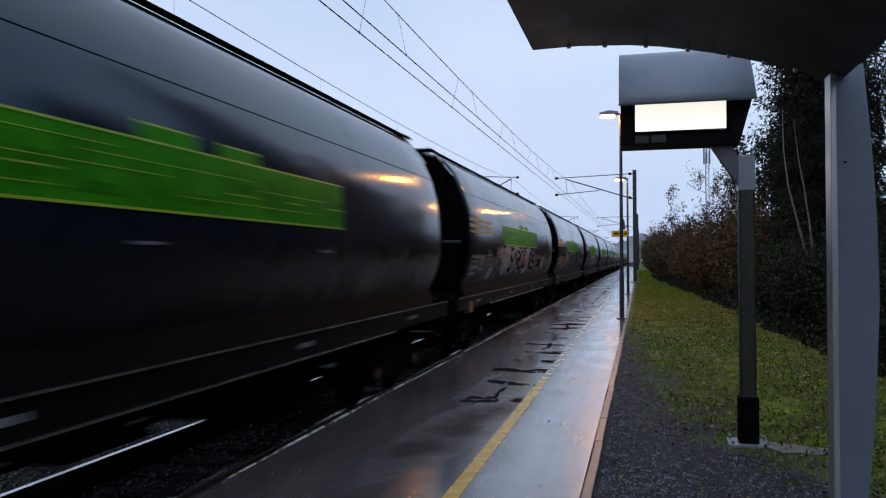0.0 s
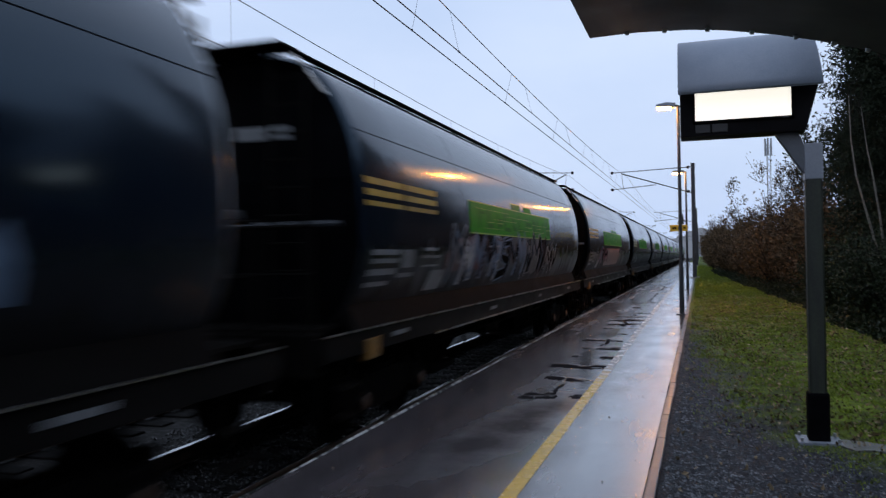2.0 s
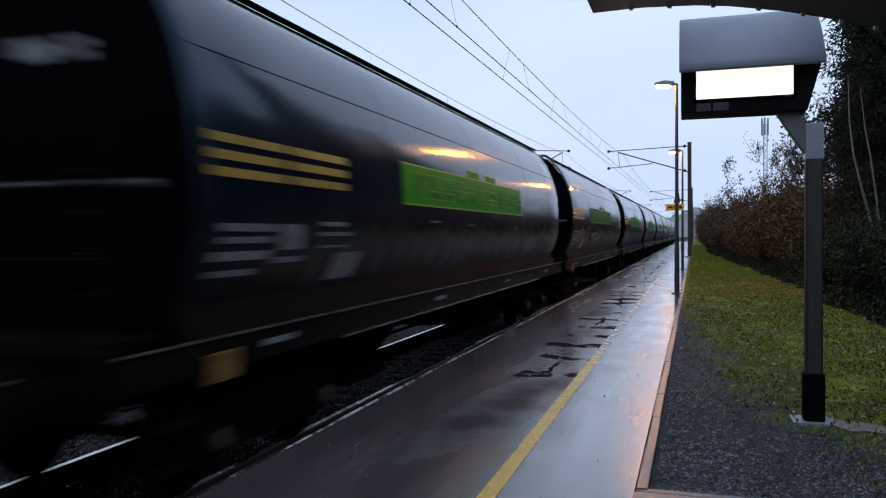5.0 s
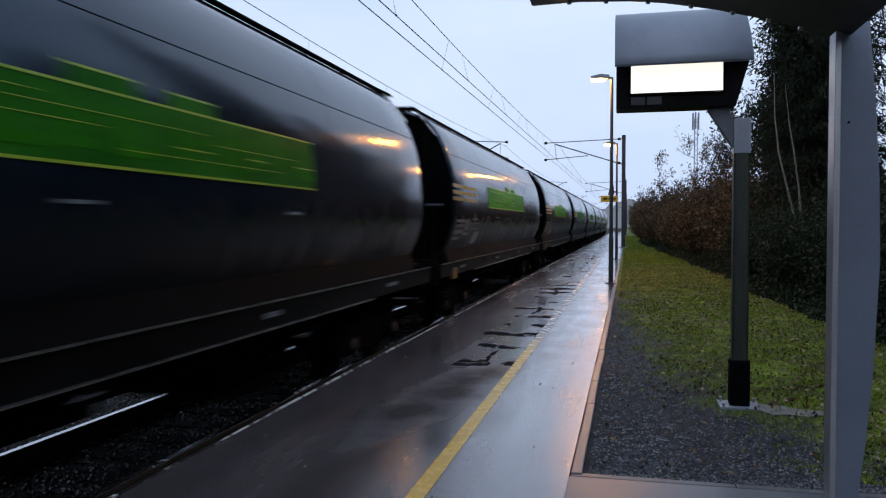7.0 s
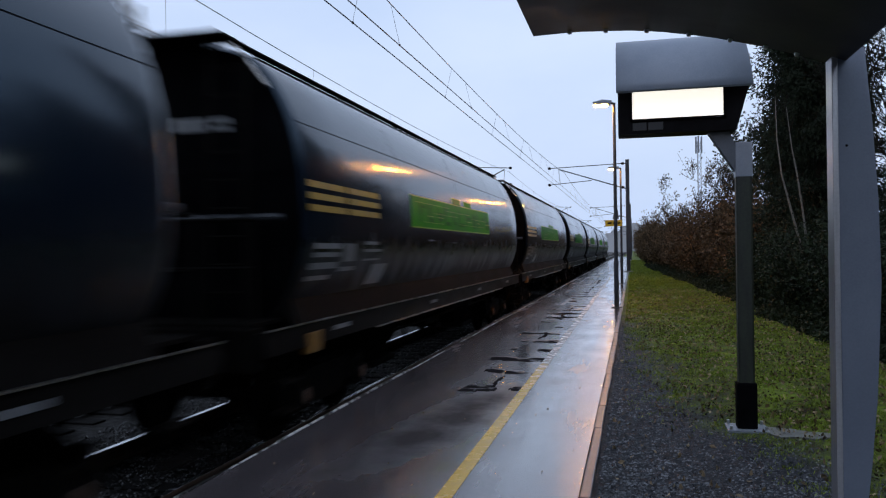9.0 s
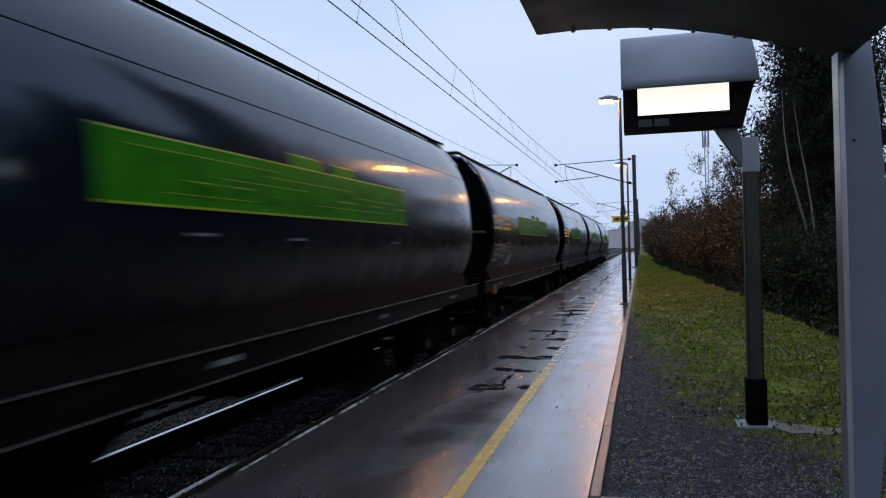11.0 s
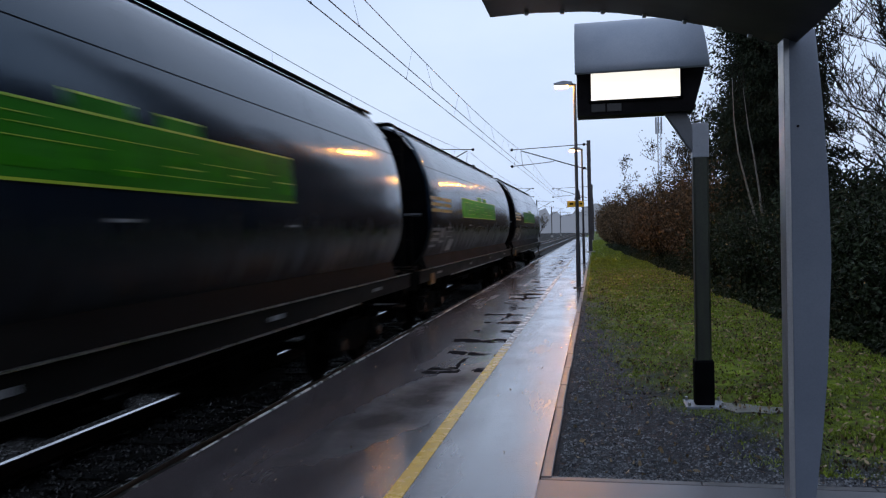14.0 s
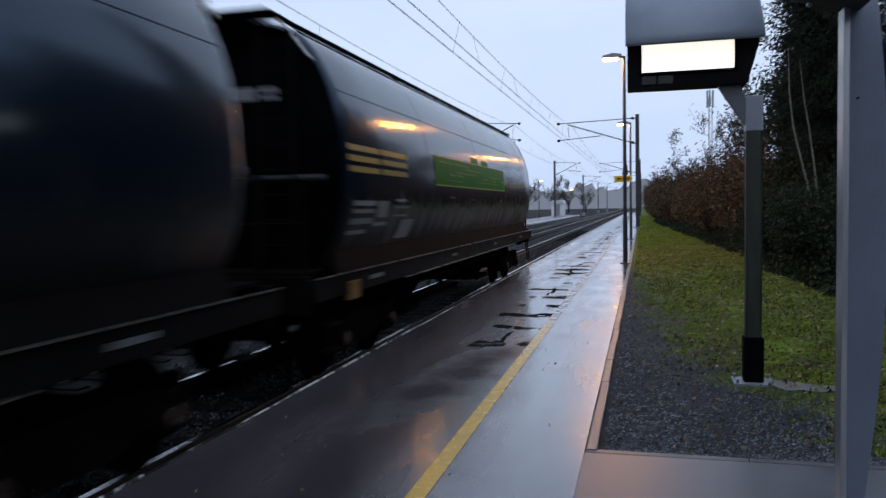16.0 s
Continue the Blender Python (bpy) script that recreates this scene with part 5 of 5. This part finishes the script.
def build_greenery():
    # the big evergreens
    c1 = conifer(11, 16.0, 2.35, 5.0, 23.0)
    copy_thing(c1, pose(6.6, 29.5, 0, 0, 0, 80))
    # mostly hidden behind the first, added to fill the wagons' reflections with dark
    for x, y, a in ((7.7, 39.5, 20), (9.2, 46, 130), (10.6, 53, 250), (12.6, 60, 60), (8.7, 42.5, 310)):
        o = copy_thing(c1, pose(x, y, 0, 0, 0, a))
        o.scale = (1.1, 1.1, 0.78 + 0.05 * math.sin(a))
    # unseen row back by the shelter, added to darken what the wagons reflect
    c2 = conifer(12, 16.0, 2.35, 8.9, -48, 12000, 0.17)
    c2.scale = (1.15, 1.15, 0.55)
    for i, (x, y, s) in enumerate(((7.6, 10.2, 40), (9.0, 12.6, 75), (7.9, 6.6, 10), (10.5, 15.0, 145), (9.8, 8.6, 220), (8.3, 3.2, 120), (11.5, 11.5, 300), (12.5, 18, 30), (8.8, 0.4, 80), (8.3, -5.2, 10), (8.0, -2, 200), (9, -8, 310), (8.4, -15, 20), (9.2, -23, 95), (8.6, -32, 170), (9, -42, 250))):
        o = copy_thing(c2, pose(x, y, 0, 0, 0, s))
        o.scale = (1.15, 1.15, 0.52 + 0.08 * math.sin(i * 2.1))
    # taller trees out of view, added to shut sky out of the wagons' reflections
    for i, (x, y) in enumerate(((12.6, 24.5), (13.8, 29), (14.6, 33), (15.6, 37), (17.4, 41), (19.2, 46), (21, 51), (16.5, 30))):
        o = copy_thing(c2, pose(x, y, 0, 0, 0, i * 67))
        o.scale = (1.3, 1.3, 0.86 + 0.06 * math.sin(i * 1.9))
    # two pale slim birch stems before the conifer
    for pts in ([(4.0, 20, -0.1), (3.86, 20, 1.7), (3.67, 20, 2.5), (3.48, 20, 3.33), (3.39, 20, 4.15), (3.36, 20, 5.2)],
                [(4.2, 20.5, -0.1), (4.12, 20.5, 1.61), (4.05, 20.5, 2.38), (3.92, 20.5, 3.36), (3.81, 20.5, 4.0), (3.7, 20.5, 5.0)]):
        x0, y0 = pts[0][0], pts[0][1]
        b = thing("birch", "slim leafless birch with a pale crooked stem", "tree", "birches", pose(x0, y0, 0))
        loc = [(x - x0, y - y0, z) for x, y, z in pts]
        part("trunk", tube(loc, [0.034, 0.030, 0.026, 0.021, 0.015, 0.006], 7), M_BIRCH, b)
        tw = bmesh.new()
        rng = random.Random(int(x0 * 100))
        for k in range(14):
            z = rng.uniform(2.2, 5.4)
            px = np.interp(z, [p[2] for p in loc], [p[0] for p in loc])
            tube([(px, 0, z), (px + rng.uniform(-0.35, 0.35), rng.uniform(-0.2, 0.2), z + rng.uniform(0.2, 0.5)), (px + rng.uniform(-0.6, 0.6), rng.uniform(-0.3, 0.3), z + rng.uniform(0.4, 0.8))], [0.008, 0.005, 0.002], 4, tw, cap=False)
        part("twig_spray", tw, M_BARK, b)["kind"] = "stuff"
    # evergreen bushes along the foot
    e1 = shrub("evergreen_bush", 21, 1.5, 1.6, 2.3, 4.4, 15.2, M_IVY, "dark wet evergreen bush at the edge of the grass", 17000, 0.036, 60)
    tagged(e1, group="evergreen bushes")
    for x, y, a, in ((4.1, 18.2, 70), (4.55, 12.6, 150), (4.75, 9.9, 220), (4.9, 8.6, 15), (4.5, 20.8, 300), (3.9, 22.8, 30), (5.9, 16.8, 100), (6.0, 13.0, 260), (6.4, 19.5, 10), (5.6, 8.0, 190)):
        copy_thing(e1, pose(x, y, 0, 0, 0, a))
    # coarse bushes behind the shelter, out of view, added for the wagons' reflections
    e2 = shrub("evergreen_bush", 22, 1.5, 1.6, 2.3, 6.6, 5.0, M_IVY, "dark wet evergreen bush, added to screen the sky", 3500, 0.085, 40)
    tagged(e2, group="evergreen bushes")
    for x, y, a in ((6.3, 1.5, 130), (6.5, -2.5, 200), (6.2, -6.5, 20), (6.6, -11, 300), (6.4, -16, 110), (6.4, -22, 10), (6.4, -29, 210), (6.4, -36, 80)):
        copy_thing(e2, pose(x, y, 0, 0, 0, a))
    for x, y, a in ((6.7, 17.0, 45), (7.4, 19.8, 160), (8.6, 20.5, 250), (7.2, 14.2, 330), (9.4, 23, 80), (6.2, 21.5, 120)):
        o = copy_thing(e1, pose(x, y, 0, 0, 0, a))
        o.scale = (1.35, 1.35, 1.45)
    # autumn hedge along the grass
    h1 = shrub("hedge_bush", 31, 1.7, 1.9, 4.2, 4.3, 26.5, M_BROWN, "brown autumn hedge bush with thinning leaves", 9000, 0.06, 60)
    h2 = shrub("hedge_bush", 32, 1.6, 1.9, 3.7, 3.9, 29.5, M_BROWN, "brown autumn hedge bush with thinning leaves", 8000, 0.06, 55)
    for o in (h1, h2):
        tagged(o, group="hedge bushes")
    spots = ((3.9, 32.5), (3.7, 35.5), (3.5, 39), (3.3, 43), (3.1, 47), (2.95, 51), (2.75, 55.5), (2.6, 60), (2.45, 65), (2.25, 70), (2.1, 76), (1.9, 82), (1.75, 89), (1.65, 97), (1.6, 105), (1.7, 115), (1.9, 126), (5.6, 33), (5.4, 38), (5.2, 44))
    for i, (x, y) in enumerate(spots):
        o = copy_thing(h1 if i % 2 else h2, pose(x, y, 0, 0, 0, (i * 77) % 360))
        k = 1.0 + 0.10 * math.sin(i * 2.3)
        o.scale = (k, k, (0.96 + 0.12 * math.sin(i * 1.7)) * (1.25 if y > 60 else 1.0))
    # made-up growth across the tracks, added to block the sky between the wagons
    for i in range(15):
        o = copy_thing(h1 if i % 2 else e2, pose(-17.5 - (i % 3) * 1.5, -14 + i * 5.2, -0.5, 0, 0, i * 63))
        k = 1.7 if i % 2 else 2.5
        o.scale = (k, k, k * 0.5)
    # thin trees above the hedge
    bare_tree("young_tree", "young tree with a thin crown of autumn leaves", 41, 8.6, 4.5, 48, 0, 1500, 0.07, M_TWIGS, trunk_r=0.10)
    bare_tree("young_tree", "young tree with a thin crown of autumn leaves", 42, 9.6, 3.4, 60, 0, 1600, 0.08, M_TWIGS, trunk_r=0.11)
    bare_tree("young_tree", "young tree with a thin crown of autumn leaves", 43, 7.6, 5.3, 41, 0, 1300, 0.06, M_TWIGS, trunk_r=0.10)
    bare_tree("young_tree", "dark young evergreen above the hedge", 44, 7.4, 4.9, 33, 0, 3600, 0.07, M_CONIFER, trunk_r=0.12)
    # bare trees on the bank beyond the shelter
    b1 = bare_tree("bare_tree", "leafless tree with dense dark twigs", 51, 9.5, 7.2, 19.5, 0, 0, trunk_r=0.13, depth=5)
    copy_thing(b1, pose(8.6, 23, 0, 0, 0, 140))
    for x, y, a in ((7.9, 15.5, 250), (8.2, 18.4, 190), (9.3, 21.0, 300)):
        copy_thing(b1, pose(x, y, 0, 0, 0, a))
    bare_tree("bare_tree", "leafless tree with upright dark twigs", 52, 9.5, 9.6, 19.0, 0, 0, trunk_r=0.12, depth=5)
    # trees across the line, far down
    f1 = bare_tree("far_tree", "leafless tree behind the opposite platform", 61, 11.0, -24, 150, -0.5, 1200, 0.16, M_TWIGS, trunk_r=0.22)
    for i, (x, y, k) in enumerate(((-31, 142, 1.1), (-37, 150, 1.0), (-19, 172, 0.9), (-27, 185, 1.1), (-15, 215, 0.85), (-21, 230, 1.0), (-43, 160, 1.0))):
        o = copy_thing(f1, pose(x, y, -0.5, 0, 0, i * 71))
        o.scale = (k, k, k)


build_greenery()


def build_verge_stuff():
    """Grass blades, gravel chips, fallen leaves and ballast."""
    nr = np.random.RandomState(8)

    def turf(x, y):
        n1 = noise.noise(Vector((x * 0.8, y * 0.8, 3.1)))
        return 1.1 * x + 0.085 * y - 1.45 + 0.5 * n1 - 0.45 * max(0, 7.6 - y)
    v, f = [], []
    count = 0
    while count < 95000:
        y = 5.2 + 34 * nr.rand() ** 1.9
        x = -0.2 + 3.6 * nr.rand()
        if turf(x, y) < nr.uniform(-0.8, 0.65):
            continue
        if noise.noise(Vector((x * 2.1, y * 1.5, 7.7))) + 0.7 * noise.noise(Vector((x * 6.0, y * 4.0, 1.3))) < 0.0 and nr.rand() < 0.85:
            continue
        a, h = nr.rand() * 6.283, nr.uniform(0.010, 0.028) * (1 + 0.03 * y)
        w = 0.0035 * (1 + 0.09 * y)
        lx, ly = nr.normal(0, 0.5, 2) * h
        zg = -0.02 + 0.006 * (x + 0.25)
        i = len(v)
        v += [(x - w * math.cos(a), y - w * math.sin(a), zg), (x + w * math.cos(a), y + w * math.sin(a), zg), (x + lx, y + ly, zg + h)]
        f.append((i, i + 1, i + 2))
        count += 1
    for _ in range(26000):
        y = 36 + 70 * nr.rand()
        x = -0.2 + 3.8 * nr.rand()
        a, h, w = nr.rand() * 6.283, nr.uniform(0.03, 0.07), 0.02
        lx, ly = nr.normal(0, 0.5, 2) * h
        i = len(v)
        v += [(x - w * math.cos(a), y - w * math.sin(a), -0.015), (x + w * math.cos(a), y + w * math.sin(a), -0.015), (x + lx, y + ly, h)]
        f.append((i, i + 1, i + 2))
    tagged(mesh_of("grass", v, f, M_GRASS), "short wet yellow-green grass with moss", "grass", kind="stuff")

    def chips(name, n, region, smin, smax, mat, label, cat):
        base = np.array([(1, 0, 0), (-1, 0, 0), (0, 1, 0), (0, -1, 0), (0, 0, 1), (0, 0, -1)], float)
        tri = [(0, 2, 4), (2, 1, 4), (1, 3, 4), (3, 0, 4), (2, 0, 5), (1, 2, 5), (3, 1, 5), (0, 3, 5)]
        vs, fs = [], []
        for _ in range(n):
            p = region()
            if p is None:
                continue
            s = nr.uniform(smin, smax)
            q = base * (s * nr.uniform(0.55, 1.2, (6, 1))) * np.array([1, 1, 0.65])
            a = nr.rand() * 6.283
            ca, sa = math.cos(a), math.sin(a)
            i = len(vs)
            for k in q:
                vs.append((p[0] + k[0] * ca - k[1] * sa, p[1] + k[0] * sa + k[1] * ca, p[2] + k[2]))
            fs += [(i + a_, i + b_, i + c_) for a_, b_, c_ in tri]
        tagged(mesh_of(name, vs, fs, mat), label, cat, kind="stuff")

    def verge():
        y = 5.06 + 12 * nr.rand() ** 1.8
        x = -0.26 + 2.4 * nr.rand()
        if turf(x, y) > nr.uniform(-0.6, 0.5):
            return None
        return (x, y, -0.02 + 0.006 * (x + 0.25))
    chips("gravel", 24000, verge, 0.006, 0.019, M_GRAVEL, "loose wet grey gravel chips", "gravel")

    def bed():
        y = 3.0 + 45 * nr.rand() ** 1.7
        x = -3.05 - 3.6 * nr.rand()
        return (x, y, -0.655 + nr.uniform(-0.02, 0.03))
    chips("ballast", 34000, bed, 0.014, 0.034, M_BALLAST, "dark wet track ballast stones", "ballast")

    def far_bed():
        return (-6.6 - 3.2 * nr.rand(), 25 + 60 * nr.rand() ** 1.3, -0.66 + nr.uniform(-0.02, 0.03))
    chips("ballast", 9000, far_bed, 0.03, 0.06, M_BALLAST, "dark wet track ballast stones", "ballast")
    c = []
    for _ in range(5600):
        y = 5.1 + 26 * nr.rand() ** 1.5
        x = -0.22 + 3.4 * nr.rand()
        if turf(x, y) < 0 and nr.rand() < 0.85:
            continue
        c.append((x, y, 0.0 + 0.006 * x + (0.012 if turf(x, y) > 0 else -0.004)))
    leaf_mesh("leaf_litter", c, 0.024, M_LITTER, nr, None)
    tagged(bpy.data.objects["leaf_litter"], "small fallen leaves scattered on grass and gravel", "leaf litter", kind="stuff")
    c = []
    while len(c) < 4200:
        y = 5.3 + 22 * nr.rand() ** 1.6
        x = 0.1 + 3.3 * nr.rand()
        if turf(x, y) < nr.uniform(-0.9, 0.2) or noise.noise(Vector((x * 1.7, y * 1.1, 4.4))) < nr.uniform(-0.5, 0.5):
            continue
        c.append((x, y, 0.006 * x + 0.014))
    leaf_mesh("rotting_leaf_litter", c, 0.017, M_DARK_LITTER, nr, None)
    tagged(bpy.data.objects["rotting_leaf_litter"], "dark rotting leaves lying in the grass", "leaf litter", kind="stuff")
    # low tangled growth that softens the foot of the hedge
    c = []
    for _ in range(30000):
        y = 9.0 + 62 * nr.rand() ** 1.5
        edge = np.interp(y, [9, 13, 18, 25, 33, 47, 60, 72], [3.5, 3.15, 2.85, 2.75, 2.4, 1.75, 1.25, 0.95])
        q = nr.rand()
        x = edge + 1.2 * q + 0.35 * noise.noise(Vector((0.3, y * 0.9, 2.2)))
        c.append((x, y, 0.02 + (0.12 + 0.55 * q) * nr.rand() ** 1.4))
    leaf_mesh("undergrowth", c, 0.045, M_IVY, nr, None)
    tagged(bpy.data.objects["undergrowth"], "low dark brambles and ivy along the hedge foot", "undergrowth", kind="stuff")
    c = [(-0.4 - 2.4 * nr.rand(), 3.0 + 14 * nr.rand(), 0.006) for _ in range(70)]
    leaf_mesh("platform_leaves", c, 0.011, M_LITTER, nr, None, droop=(0.6, 0.6, 0.02))
    tagged(bpy.data.objects["platform_leaves"], "a few dark fallen leaves on the wet platform", "leaf litter", kind="stuff")


build_verge_stuff()


# ---- distance across the line ----
def build_far_side():
    hut = thing("platform_hut", "small white shelter hut on the opposite platform", "hut", m=pose(-12.3, 118, 0))
    part("walls", box(-0.9, 0.9, -1.4, 1.4, 0, 2.0, 0.03), M_HUT, hut)
    part("roof", prism([(-1.1, 2.0), (1.1, 2.0), (0.7, 2.35), (-0.7, 2.35)], 1, -1.6, 1.6), M_HUT, hut)
    part("doorway", box(-0.4, 0.4, -1.43, -1.38, 0.05, 1.8), M_GALV, hut)
    for x, y, h in ((-12.5, 97.0, 4.8), (-12.5, 140.0, 4.4)):
        lp = thing("street_lamp", "lit sodium lamp on the opposite platform", "street lamp", "platform lamps", m=pose(x, y, 0))
        part("post", tube([(0, 0, 0), (0, 0, h)], [0.07, 0.04], 8), M_MAST, lp)
        hd = part("head", box(-0.05, 0.55, -0.13, 0.13, h - 0.03, h + 0.07, 0.02), M_GALV, lp)
        part("lens", box(0.1, 0.52, -0.11, 0.11, h - 0.09, h - 0.031, 0.01), M_FARBULB, hd, "glowing lens")
    tw = thing("radio_mast", "slim grey lattice radio mast with antennas", "mast", m=pose(8.9, 111, 0))
    bm = bmesh.new()
    for a in range(3):
        c, s = 0.28 * math.cos(a * 2.094), 0.28 * math.sin(a * 2.094)
        tube([(c, s, -0.3), (c, s, 16.0)], 0.05, 5, bm)
    for i in range(20):
        for a in range(3):
            c, s = 0.28 * math.cos(a * 2.094), 0.28 * math.sin(a * 2.094)
            c2, s2 = 0.28 * math.cos(a * 2.094 + 2.094), 0.28 * math.sin(a * 2.094 + 2.094)
            tube([(c, s, i * 0.8), (c2, s2, i * 0.8 + 0.8)], 0.025, 4, bm)
    part("lattice", bm, M_GALV, tw)
    for a in range(3):
        c, s = 0.42 * math.cos(a * 2.094 + 0.4), 0.42 * math.sin(a * 2.094 + 0.4)
        part("antenna", box(c - 0.11, c + 0.11, s - 0.07, s + 0.07, 14.4, 16.7, 0.02), M_GALV, tw)


build_far_side()


# ---- motion ----
def motions():
    times = [i * 0.5 for i in range(33)]
    for k, w in WAGONS.items():
        walk(w, [(t, pose(TRACK_X, train_y(k, t), RAIL_Z)) for t in times])
    # the wheels roll with the train
    ticks = [i / FPS for i in range(16 * FPS + 1)]
    turns = [math.degrees((train_y(0, 0) - train_y(0, t)) / 0.46) for t in ticks]
    for w in WAGONS.values():
        for o in w.children_recursive:
            if o.name.split(".")[0] == "wheelset":
                at = o.matrix_basis.translation.copy()
                walk(o, [(t, pose(at.x, at.y, at.z, a)) for t, a in zip(ticks, turns)])


motions()
